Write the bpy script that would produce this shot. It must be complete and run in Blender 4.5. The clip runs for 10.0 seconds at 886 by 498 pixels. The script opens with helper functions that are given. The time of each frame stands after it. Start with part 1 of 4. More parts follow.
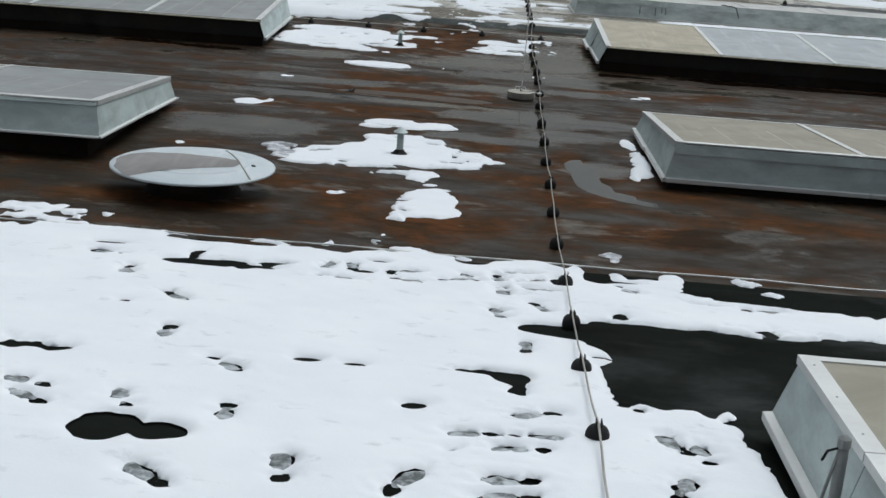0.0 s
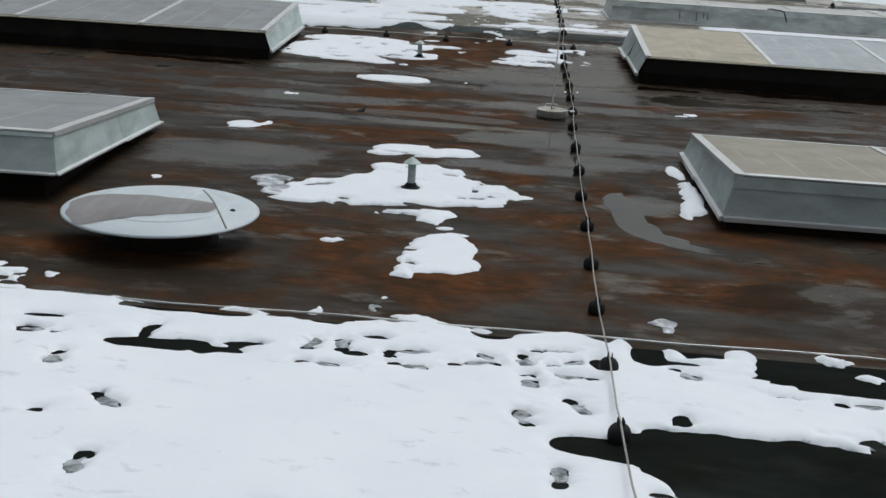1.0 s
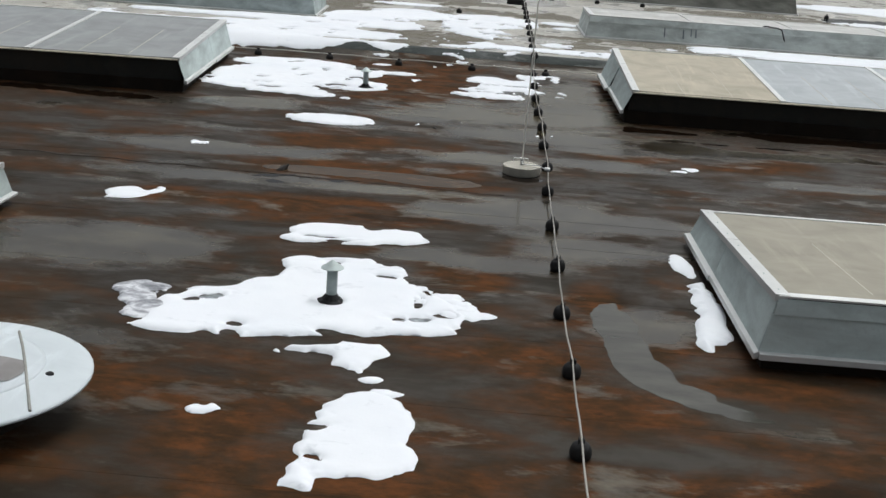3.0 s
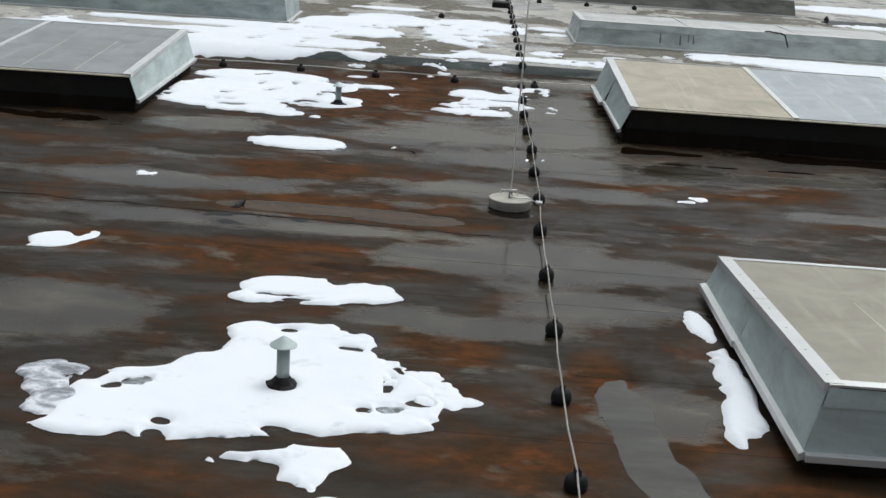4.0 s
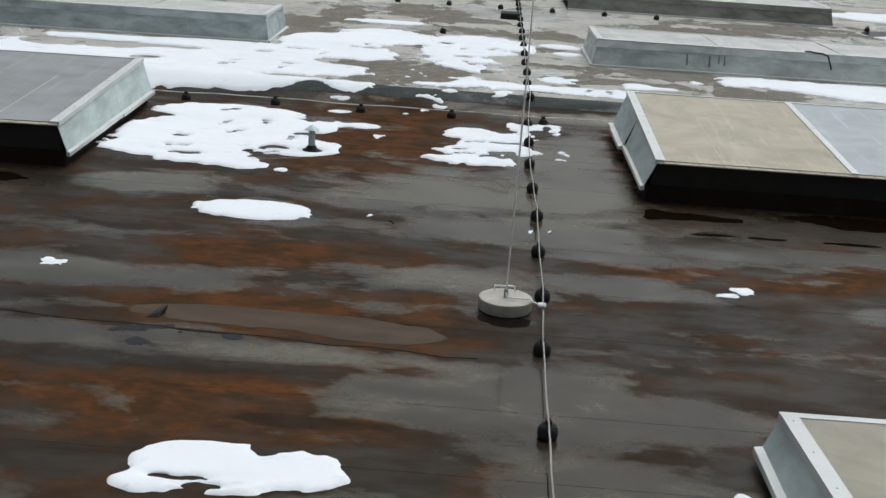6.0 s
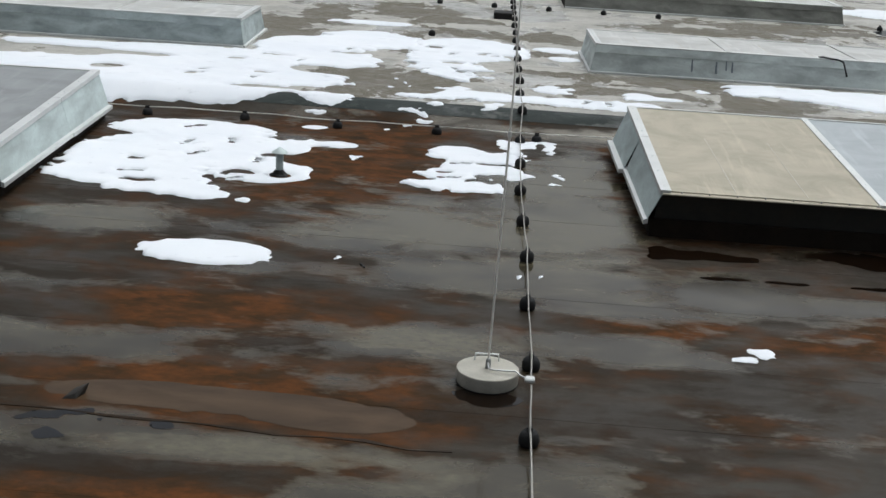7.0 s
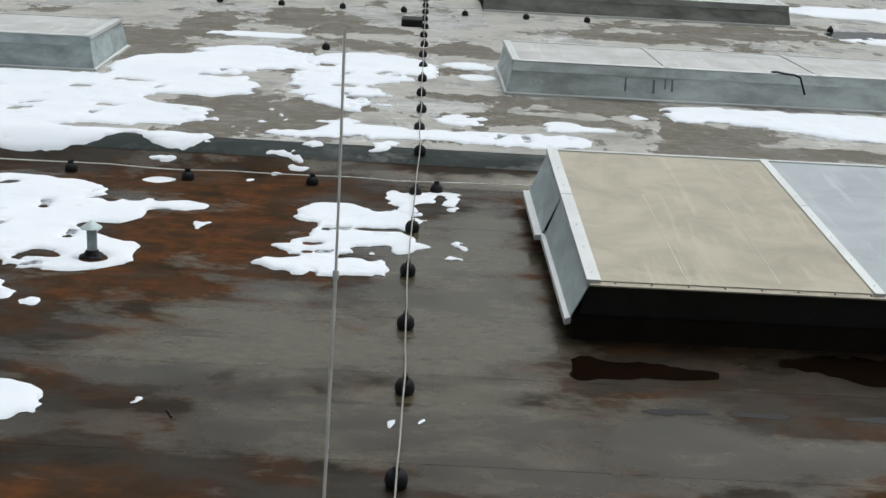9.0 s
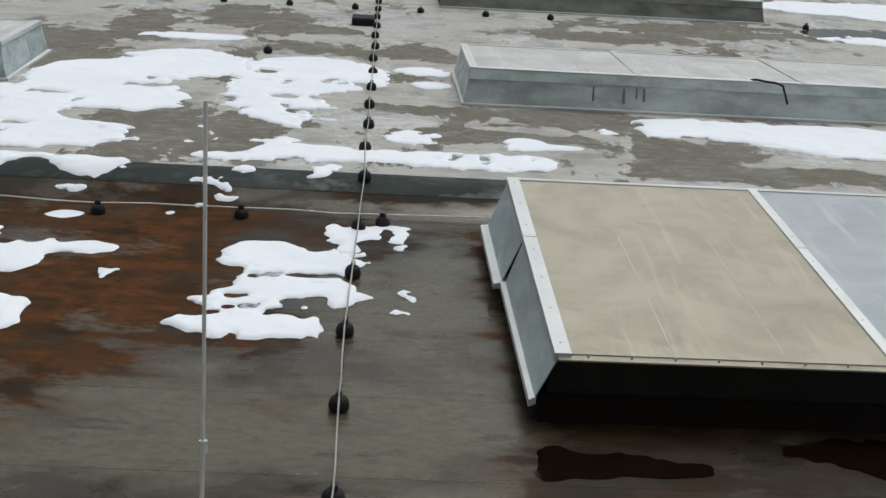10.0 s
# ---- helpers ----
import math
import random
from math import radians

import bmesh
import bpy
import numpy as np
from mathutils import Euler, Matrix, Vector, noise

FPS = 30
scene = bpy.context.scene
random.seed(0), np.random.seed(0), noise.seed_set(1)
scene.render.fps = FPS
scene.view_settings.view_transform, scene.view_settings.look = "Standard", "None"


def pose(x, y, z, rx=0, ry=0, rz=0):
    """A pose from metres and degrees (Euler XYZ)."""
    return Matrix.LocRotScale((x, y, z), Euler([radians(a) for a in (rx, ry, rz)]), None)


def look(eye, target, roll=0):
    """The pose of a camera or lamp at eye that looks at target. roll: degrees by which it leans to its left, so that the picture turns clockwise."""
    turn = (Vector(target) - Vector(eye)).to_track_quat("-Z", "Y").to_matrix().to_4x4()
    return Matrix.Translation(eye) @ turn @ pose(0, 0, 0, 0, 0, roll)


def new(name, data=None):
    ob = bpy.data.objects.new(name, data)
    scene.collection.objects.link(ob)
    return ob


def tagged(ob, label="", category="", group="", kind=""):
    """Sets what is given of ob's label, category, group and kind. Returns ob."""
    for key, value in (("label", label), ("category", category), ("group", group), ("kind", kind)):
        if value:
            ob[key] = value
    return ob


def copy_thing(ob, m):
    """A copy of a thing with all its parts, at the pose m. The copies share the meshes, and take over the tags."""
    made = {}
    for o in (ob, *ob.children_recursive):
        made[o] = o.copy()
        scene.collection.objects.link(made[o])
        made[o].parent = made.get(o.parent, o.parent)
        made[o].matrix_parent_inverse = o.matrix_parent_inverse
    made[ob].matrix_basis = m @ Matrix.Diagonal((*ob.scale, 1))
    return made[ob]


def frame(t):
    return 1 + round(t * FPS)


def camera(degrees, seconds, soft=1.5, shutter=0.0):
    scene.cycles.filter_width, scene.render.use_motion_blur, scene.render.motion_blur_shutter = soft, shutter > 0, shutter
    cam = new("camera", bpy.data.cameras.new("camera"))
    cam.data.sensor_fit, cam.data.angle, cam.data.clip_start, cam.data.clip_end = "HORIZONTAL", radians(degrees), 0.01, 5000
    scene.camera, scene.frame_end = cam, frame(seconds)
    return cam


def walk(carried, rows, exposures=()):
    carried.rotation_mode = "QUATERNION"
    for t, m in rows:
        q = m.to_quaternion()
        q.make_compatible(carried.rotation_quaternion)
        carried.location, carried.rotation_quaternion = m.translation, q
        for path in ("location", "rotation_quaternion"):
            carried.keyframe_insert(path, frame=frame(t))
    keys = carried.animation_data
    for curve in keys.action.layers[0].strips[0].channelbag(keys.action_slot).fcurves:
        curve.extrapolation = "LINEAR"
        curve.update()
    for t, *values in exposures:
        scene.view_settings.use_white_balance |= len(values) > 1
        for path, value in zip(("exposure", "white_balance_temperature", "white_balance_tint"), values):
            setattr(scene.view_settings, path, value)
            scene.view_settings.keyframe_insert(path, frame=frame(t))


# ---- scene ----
cam = camera(40.0, 10.0)
PATH = [
    (0, (-0.515, -9.842, 2.589), (-0.587, -7.927, 2.014), 4.3),
    (0.5, (-0.491, -9.039, 2.566), (-0.6, -7.129, 1.985), 3.8),
    (1, (-0.5, -8.128, 2.484), (-0.624, -6.216, 1.912), 3.6),
    (1.5, (-0.489, -7.371, 2.502), (-0.613, -5.46, 1.927), 3.5),
    (2, (-0.474, -6.748, 2.505), (-0.587, -4.834, 1.937), 3.2),
    (2.5, (-0.481, -5.967, 2.552), (-0.575, -4.053, 1.98), 3.5),
    (3.8, (-0.561, -4.197, 2.559), (-0.604, -2.283, 1.981), 4.5),
    (4, (-0.525, -3.899, 2.549), (-0.574, -1.985, 1.971), 3.9),
    (4.5, (-0.489, -3.276, 2.607), (-0.544, -1.365, 2.021), 3.9),
    (5, (-0.462, -2.74, 2.673), (-0.523, -0.83, 2.082), 4.0),
    (5.5, (-0.418, -2.131, 2.719), (-0.491, -0.223, 2.123), 3.8),
    (5.7, (-0.398, -1.97, 2.723), (-0.475, -0.061, 2.131), 3.7),
    (6.8, (-0.324, -0.648, 2.757), (-0.399, 1.256, 2.147), 3.8),
    (7, (-0.299, -0.437, 2.791), (-0.373, 1.466, 2.179), 3.7),
    (7.5, (-0.243, 0.163, 2.738), (-0.294, 2.068, 2.129), 3.7),
    (8, (-0.143, 0.818, 2.718), (-0.167, 2.723, 2.11), 3.2),
    (8.5, (-0.025, 1.482, 2.748), (-0.026, 3.385, 2.131), 3.4),
    (9, (0.073, 2.156, 2.761), (0.098, 4.057, 2.14), 3.3),
    (9.5, (0.116, 2.808, 2.75), (0.178, 4.706, 2.125), 3.6),
    (10, (0.188, 3.43, 2.778), (0.274, 5.324, 2.139), 3.5),
]
walk(cam, [(t, look(eye, target, roll)) for t, eye, target, roll in PATH],
     [(0.0, -0.40, 6000, 6), (1.0, -0.49, 6030, 7), (1.5, -0.51, 6080, 7), (2.0, -0.36, 6120, 7), (2.5, -0.10, 6270, 8), (4.0, -0.09, 6070, 7), (5.5, -0.19, 6070, 7), (7.0, -0.12, 6070, 7), (8.0, -0.08, 6070, 7), (9.0, -0.14, 6070, 6), (9.5, -0.22, 6090, 6), (10.0, -0.29, 6120, 7)])


# ---- world, sun, exposure ----
SKY_STRENGTH = 0.11
world = bpy.data.worlds.new("overcast_sky")
scene.world = world
world.use_nodes = True
wt = world.node_tree
wt.nodes.clear()
sky = wt.nodes.new("ShaderNodeTexSky")
sky.sky_type = "NISHITA"
sky.sun_disc = False
sky.sun_elevation = radians(64)
sky.sun_rotation = radians(35)
sky.air_density = 1.0
sky.dust_density = 9.0
sky.ozone_density = 1.0
cloud = wt.nodes.new("ShaderNodeHueSaturation")
cloud.inputs["Saturation"].default_value = 0.22
bgd = wt.nodes.new("ShaderNodeBackground")
bgd.inputs["Strength"].default_value = SKY_STRENGTH
wout = wt.nodes.new("ShaderNodeOutputWorld")
wt.links.new(sky.outputs["Color"], cloud.inputs["Color"])
wt.links.new(cloud.outputs["Color"], bgd.inputs["Color"])
wt.links.new(bgd.outputs["Background"], wout.inputs["Surface"])

sun_data = bpy.data.lights.new("sun", "SUN")
sun_data.energy = 0.55
sun_data.angle = radians(25)
sun_data.color = (1.0, 0.97, 0.93)
sun = new("sun", sun_data)
sun.matrix_world = look((8.2, 11.7, 29.3), (0, 0, 0))


# ---- materials ----
def nodes_of(name):
    m = bpy.data.materials.new(name)
    m.use_nodes = True
    t = m.node_tree
    t.nodes.clear()
    out = t.nodes.new("ShaderNodeOutputMaterial")
    bsdf = t.nodes.new("ShaderNodeBsdfPrincipled")
    t.links.new(bsdf.outputs[0], out.inputs[0])
    return m, t, bsdf


def coords(t, scale=(1, 1, 1), turn=0.0, per_object=False):
    g = t.nodes.new("ShaderNodeNewGeometry")
    mp = t.nodes.new("ShaderNodeMapping")
    mp.inputs["Scale"].default_value = scale
    mp.inputs["Rotation"].default_value = (0, 0, radians(turn))
    if per_object:
        info = t.nodes.new("ShaderNodeObjectInfo")
        add = t.nodes.new("ShaderNodeVectorMath")
        add.operation = "MULTIPLY_ADD"
        add.inputs[1].default_value = (7.0, 3.0, 5.0)
        t.links.new(info.outputs["Random"], add.inputs[0])
        t.links.new(g.outputs["Position"], add.inputs[2])
        t.links.new(add.outputs[0], mp.inputs["Vector"])
    else:
        t.links.new(g.outputs["Position"], mp.inputs["Vector"])
    return mp.outputs[0]


def noise_node(t, vec, scale, detail=4.0, rough=0.55, distortion=0.0):
    n = t.nodes.new("ShaderNodeTexNoise")
    n.inputs["Scale"].default_value = scale
    n.inputs["Detail"].default_value = detail
    n.inputs["Roughness"].default_value = rough
    n.inputs["Distortion"].default_value = distortion
    t.links.new(vec, n.inputs["Vector"])
    return n.outputs["Fac"]


def ramp(t, fac, stops):
    r = t.nodes.new("ShaderNodeValToRGB")
    while len(r.color_ramp.elements) < len(stops):
        r.color_ramp.elements.new(0.5)
    for e, (p, c) in zip(r.color_ramp.elements, stops):
        e.position = p
        e.color = (*c, 1) if len(c) == 3 else c
    t.links.new(fac, r.inputs[0])
    return r.outputs[0]


def grey(v):
    return (v, v, v)


def mix(t, fac, a, b, mode="MIX"):
    m = t.nodes.new("ShaderNodeMix")
    m.data_type = "RGBA"
    m.blend_type = mode
    if isinstance(fac, float):
        m.inputs[0].default_value = fac
    else:
        t.links.new(fac, m.inputs[0])
    for sock, v in ((m.inputs[6], a), (m.inputs[7], b)):
        if isinstance(v, tuple):
            sock.default_value = (*v, 1)
        else:
            t.links.new(v, sock)
    return m.outputs[2]


def bump(t, bsdf, height, strength, distance=0.01):
    b = t.nodes.new("ShaderNodeBump")
    b.inputs["Strength"].default_value = strength
    b.inputs["Distance"].default_value = distance
    t.links.new(height, b.inputs["Height"])
    t.links.new(b.outputs[0], bsdf.inputs["Normal"])


def region(t, places):
    """From 0 to 1 inside soft-edged ovals (centre, half-widths) of the plan."""
    total = None
    for cx, cy, rx, ry in places:
        g = t.nodes.new("ShaderNodeNewGeometry")
        mp = t.nodes.new("ShaderNodeMapping")
        mp.vector_type = "TEXTURE"
        mp.inputs["Location"].default_value = (cx, cy, 0)
        mp.inputs["Scale"].default_value = (rx, ry, 1000)
        t.links.new(g.outputs["Position"], mp.inputs["Vector"])
        ball = t.nodes.new("ShaderNodeTexGradient")
        ball.gradient_type = "SPHERICAL"
        t.links.new(mp.outputs[0], ball.inputs["Vector"])
        if total is None:
            total = ball.outputs["Fac"]
        else:
            top = t.nodes.new("ShaderNodeMath")
            top.operation = "MAXIMUM"
            t.links.new(total, top.inputs[0])
            t.links.new(ball.outputs["Fac"], top.inputs[1])
            total = top.outputs[0]
    return total


def boosted(t, fac, places, amount):
    if not places:
        return fac
    m = t.nodes.new("ShaderNodeMath")
    m.operation = "MULTIPLY_ADD"
    t.links.new(region(t, places), m.inputs[0])
    m.inputs[1].default_value = amount
    t.links.new(fac, m.inputs[2])
    return m.outputs[0]


def roof_material(name, base, stain, pale, stain_range, pale_range, rough_range, grit=0.35, soak=0.22, over=False, stained=(), silted=(), gloss=0.22, aspect=(1.0, 1.0), wet_rough=0.5):
    """Weathered bitumen felt: long stains along the sheets, pale silt, damp and dry zones, mineral grit."""
    m, t, bsdf = nodes_of(name)
    a = boosted(t, noise_node(t, coords(t, (1.0 * aspect[0], 1.15 * aspect[1], 1.0), 1.5), 1.0, 9, 0.66, 0.2), stained, soak)
    b = boosted(t, noise_node(t, coords(t, (0.8 * aspect[0], 1.0 * aspect[1], 1.0), -2.0), 0.9, 8, 0.60, 0.25), silted, 0.27)
    c = noise_node(t, coords(t, (1.0 * aspect[0], 1.5 * aspect[1], 1.0), 1.0), 1.3, 9, 0.70, 0.15)
    e = noise_node(t, coords(t, (1.0, 1.6, 1.0)), 5.5, 5, 0.65, 0.6)
    f = noise_node(t, coords(t), 160.0, 2, 0.5)
    stain_mask = ramp(t, a, [(stain_range[0], grey(0)), (stain_range[1], grey(1))])
    pale_mask = ramp(t, b, [(pale_range[0], grey(0)), (pale_range[1], grey(1))])
    if over:
        col = mix(t, stain_mask, mix(t, pale_mask, base, pale), stain)
    else:
        col = mix(t, pale_mask, mix(t, stain_mask, base, stain), pale)
    col = mix(t, ramp(t, c, [(0.36, grey(0.75)), (0.45, grey(0.32)), (0.52, grey(0.0))]), col, tuple(0.35 * v for v in base))
    col = mix(t, ramp(t, e, [(0.53, grey(0.0)), (0.60, grey(0.5))]), col, tuple(0.5 * (u + v) for u, v in zip(base, stain)))
    col = mix(t, ramp(t, f, [(0.35, grey(0.0)), (0.75, grey(0.45))]), col, tuple(min(1.0, v * 1.8) for v in base))
    t.links.new(col, bsdf.inputs["Base Color"])
    d = noise_node(t, coords(t, (0.45, 1.8, 1.0), 2.0), 1.3, 6, 0.62, 0.5)
    rough = ramp(t, d, [(0.40, grey(rough_range[0])), (0.58, grey(rough_range[1]))])
    rough = mix(t, pale_mask, rough, grey(rough_range[0] * wet_rough))
    shine = mix(t, pale_mask, grey(gloss), grey(min(0.5, gloss * 4.5)))
    if over:
        shine = mix(t, stain_mask, shine, grey(0.03))
        rough = mix(t, stain_mask, rough, grey(0.9))
    t.links.new(shine, bsdf.inputs["Specular IOR Level"])
    t.links.new(rough, bsdf.inputs["Roughness"])
    bump(t, bsdf, f, grit, 0.004)
    relief = [n for n in t.nodes if n.bl_idname == "ShaderNodeBump"][0]
    t.links.new(mix(t, pale_mask, grey(grit), grey(0.25 * grit)), relief.inputs["Strength"])
    return m


def streaks(t, scale_x, scale_y, scale, detail=6, rough=0.62, turn=0.0, distortion=0.25):
    """Noise drawn out along the felt sheets."""
    return noise_node(t, coords(t, (scale_x, scale_y, 1.0), turn), scale, detail, rough, distortion)


def middle_felt():
    """Old bitumen felt: brown and olive, rust-stained, with sharp-edged films of meltwater and thin dark lines."""
    m, t, bsdf = nodes_of("brown_weathered_felt")
    tone = streaks(t, 0.9, 1.15, 1.9, 8, 0.66, 1.5, 0.2)
    col = mix(t, ramp(t, tone, [(0.38, grey(0)), (0.47, grey(0.35)), (0.53, grey(0.6)), (0.62, grey(1))]), (0.0130, 0.0106, 0.0062), (0.0200, 0.0110, 0.0054))
    # rust
    rust_places = [(-1.62, 10.7, 1.3, 2.4), (-1.8, 11.7, 1.3, 1.1), (-1.89, 6.65, 1.25, 0.75), (-1.55, 5.45, 1.7, 0.72), (-1.99, 4.10, 1.6, 0.55), (-0.65, 2.61, 0.4, 0.6),
                   (0.24, 2.27, 0.35, 0.8), (0.58, 1.60, 0.45, 0.45), (0.89, 7.0, 0.9, 0.30), (1.76, 6.82, 0.7, 0.28), (0.86, 10.76, 0.22, 1.6), (2.56, 7.16, 0.7, 0.3)]
    more_rust = [(0.9, -0.4, 1.1, 0.45), (-0.96, -0.55, 1.5, 0.7), (-1.67, 9.45, 0.45, 0.5), (1.9, 0.3, 1.3, 0.4), (-2.3, 0.4, 1.1, 0.4), (-3.2, -0.5, 1.4, 0.4), (0.2, 0.6, 0.8, 0.5), (-0.24, 1.2, 0.6, 0.4), (-1.71, -0.06, 0.4, 0.35), (1.15, 1.02, 0.7, 0.3)]
    a = boosted(t, streaks(t, 0.75, 1.2, 1.7, 9, 0.65, 2.0, 0.2), rust_places + more_rust, 0.32)
    rust = ramp(t, a, [(0.46, grey(0)), (0.56, grey(0.40)), (0.72, grey(1))])
    hue = streaks(t, 0.8, 1.3, 4.0, 6, 0.65, 0.0, 0.2)
    col = mix(t, rust, col, mix(t, ramp(t, hue, [(0.40, grey(0)), (0.60, grey(1))]), (0.048, 0.0255, 0.011), (0.122, 0.046, 0.0150)))
    # films of water and silt
    film_places = [(-0.75, 8.76, 1.5, 0.95), (0.49, 9.03, 0.95, 1.1), (0.30, 7.66, 2.2, 0.72), (0.36, 10.5, 1.2, 1.2), (-0.68, 6.33, 1.05, 0.45), (1.33, 7.62, 1.1, 0.6), (0.57, 6.50, 1.0, 0.38),
                   (-1.25, 4.83, 1.2, 0.24), (-3.36, 6.0, 1.5, 0.45), (-3.1, 4.94, 1.1, 0.35), (-3.3, 2.65, 1.1, 0.75), (-2.8, 2.85, 0.6, 0.7)]
    more_film = [(0.07, 4.37, 1.7, 0.55), (0.05, 3.48, 0.85, 0.55), (0.46, 10.9, 0.6, 1.3), (-3.3, 8.4, 0.8, 0.7), (2.9, 6.3, 1.2, 0.25), (2.6, 7.65, 1.4, 0.22), (0.9, 12.3, 1.2, 0.3), (0.55, 1.9, 0.5, 0.5), (-0.6, 3.0, 0.9, 0.35)]
    b = boosted(t, streaks(t, 0.65, 1.2, 1.35, 9, 0.64, -2.0, 0.2), film_places + more_film, 0.36)
    film = ramp(t, b, [(0.55, grey(0)), (0.60, grey(0.5)), (0.70, grey(1))])
    # the silt's pale colour here also carries the sky's sheen on the film
    silt_sheen_places = [(-0.75, 8.78, 1.6, 0.85), (0.45, 9.0, 1.1, 0.9), (0.40, 10.5, 0.9, 1.3), (0.4, 8.1, 1.2, 0.3), (-0.68, 6.33, 0.9, 0.35), (-1.25, 4.83, 1.2, 0.2), (-3.2, 8.4, 0.9, 0.6)]
    silt = boosted(t, streaks(t, 0.6, 1.2, 2.4, 7, 0.65), silt_sheen_places, 0.36)
    col = mix(t, film, col, mix(t, ramp(t, silt, [(0.46, grey(0)), (0.55, grey(0.4)), (0.72, grey(1))]), (0.0265, 0.0210, 0.0120), (0.112, 0.099, 0.063)))
    # soaked dark zones and thin dark lines along the laps
    # the zone before the right rooflight also paints in its upstand's dark reflection
    soaked_and_mirrored = [(1.5, 5.9, 0.9, 0.7), (0.3, 5.42, 1.1, 0.42), (0.72, 3.95, 0.55, 0.8), (-2.9, 2.0, 0.5, 0.5), (0.53, 2.5, 0.25, 0.9), (-1.2, 6.15, 0.7, 0.22), (1.6, -0.6, 1.6, 0.8), (-2.6, -0.9, 1.2, 0.4), (2.9, 8.6, 2.2, 0.55), (-2.5, 4.55, 1.3, 0.2), (-4.4, 8.3, 1.2, 0.4), (-0.3, 7.95, 1.2, 0.10), (-1.3, 3.95, 0.7, 0.10)]
    c = boosted(t, streaks(t, 0.6, 1.3, 1.9, 8, 0.70, 1.0), soaked_and_mirrored, 0.32)
    wet = ramp(t, c, [(0.60, grey(0)), (0.66, grey(0.75))])
    col = mix(t, wet, col, (0.017, 0.0125, 0.0085))
    lines = streaks(t, 0.35, 2.4, 1.4, 6, 0.62, 2.2, 0.3)
    col = mix(t, ramp(t, lines, [(0.29, grey(0.7)), (0.345, grey(0))]), col, (0.012, 0.009, 0.006))
    grit = noise_node(t, coords(t), 150.0, 2, 0.5)
    fine = noise_node(t, coords(t, (0.8, 1.3, 1.0)), 14.0, 6, 0.7)
    col = mix(t, ramp(t, fine, [(0.35, grey(0.45)), (0.60, grey(0))]), col, (0.020, 0.015, 0.010))
    col = mix(t, ramp(t, grit, [(0.40, grey(0)), (0.75, grey(0.24))]), col, (0.066, 0.049, 0.033))
    t.links.new(col, bsdf.inputs["Base Color"])
    dull = streaks(t, 0.6, 1.4, 1.8, 6, 0.62, 2.0, 0.2)
    rough = ramp(t, dull, [(0.40, grey(0.40)), (0.60, grey(0.60))])
    rough = mix(t, wet, rough, grey(0.34))
    rough = mix(t, rust, rough, grey(0.85))
    t.links.new(mix(t, film, rough, ramp(t, dull, [(0.42, grey(0.08)), (0.58, grey(0.20))])), bsdf.inputs["Roughness"])
    shine = mix(t, rust, ramp(t, dull, [(0.42, grey(0.24)), (0.60, grey(0.11))]), grey(0.05))
    bsdf.inputs["Specular Tint"].default_value = (1.0, 0.93, 0.76, 1.0)
    t.links.new(mix(t, film, shine, grey(0.62)), bsdf.inputs["Specular IOR Level"])
    bump(t, bsdf, grit, 0.3, 0.004)
    relief = [n for n in t.nodes if n.bl_idname == "ShaderNodeBump"][0]
    t.links.new(mix(t, film, grey(0.32), grey(0.05)), relief.inputs["Strength"])
    return m


FELT_BROWN = middle_felt()
FELT_DARK = roof_material("dark_green_slate_felt", (0.0095, 0.0118, 0.0098), (0.013, 0.0095, 0.007), (0.0095, 0.0130, 0.0112),
                          (0.55, 0.75), (0.5, 0.7), (0.85, 0.95), gloss=0.02)
FELT_STEP = roof_material("wet_dark_green_felt", (0.022, 0.029, 0.026), (0.115, 0.118, 0.108), (0.034, 0.040, 0.037),
                          (0.60, 0.64), (0.54, 0.64), (0.5, 0.7), stained=[(0.9, 12.56, 2.4, 0.20), (4.0, 12.6, 3.0, 0.2), (-0.3, 12.66, 0.8, 0.2)], gloss=0.15)
# base and pale tones are silt plus the whitish sky sheen put into colour
FELT_GREY = roof_material("pale_silted_felt_sky_sheen", (0.40, 0.385, 0.345), (0.062, 0.050, 0.029), (0.60, 0.59, 0.555),
                          (0.575, 0.595), (0.55, 0.57), (0.40, 0.66),
                          stained=[(-1.7, 13.9, 1.3, 1.9), (-3.2, 19.9, 0.8, 2.0), (-1.84, 20.9, 0.9, 1.8), (2.7, 14.2, 1.2, 0.9), (0.3, 18.9, 0.8, 0.8), (4.6, 22.0, 2.2, 1.6), (0.9, 14.3, 1.2, 0.4), (1.9, 15.3, 1.6, 0.7), (-3.9, 18.0, 1.2, 2.2), (3.6, 21.1, 2.3, 1.0), (-0.2, 18.6, 1.8, 0.8), (-1.6, 17.0, 0.5, 1.6), (3.4, 13.4, 1.4, 0.5), (-1.4, 20.2, 1.2, 0.6), (0.2, 15.4, 0.8, 0.4)],
                          silted=[(0.5, 14.8, 0.9, 0.9), (-0.5, 21.8, 2.0, 1.6), (2.6, 13.3, 0.9, 0.3), (4.5, 18.6, 4.0, 1.0), (-2.6, 21.5, 2.0, 1.0), (-1.1, 18.6, 0.9, 0.7)], aspect=(1.3, 0.8), soak=0.30, over=True)
FELT_KERB = roof_material("dark_brown_kerb_felt", (0.015, 0.0115, 0.0085), (0.026, 0.015, 0.009), (0.015, 0.013, 0.010), (0.5, 0.7), (0.55, 0.75), (0.6, 0.8), gloss=0.1)
FELT_BLACK = roof_material("black_bitumen_upstand", (0.021, 0.021, 0.018), (0.042, 0.028, 0.018), (0.036, 0.042, 0.036),
                           (0.5, 0.7), (0.55, 0.75), (0.45, 0.7), gloss=0.4)


def water_material(name, colour, rough, gloss=0.5):
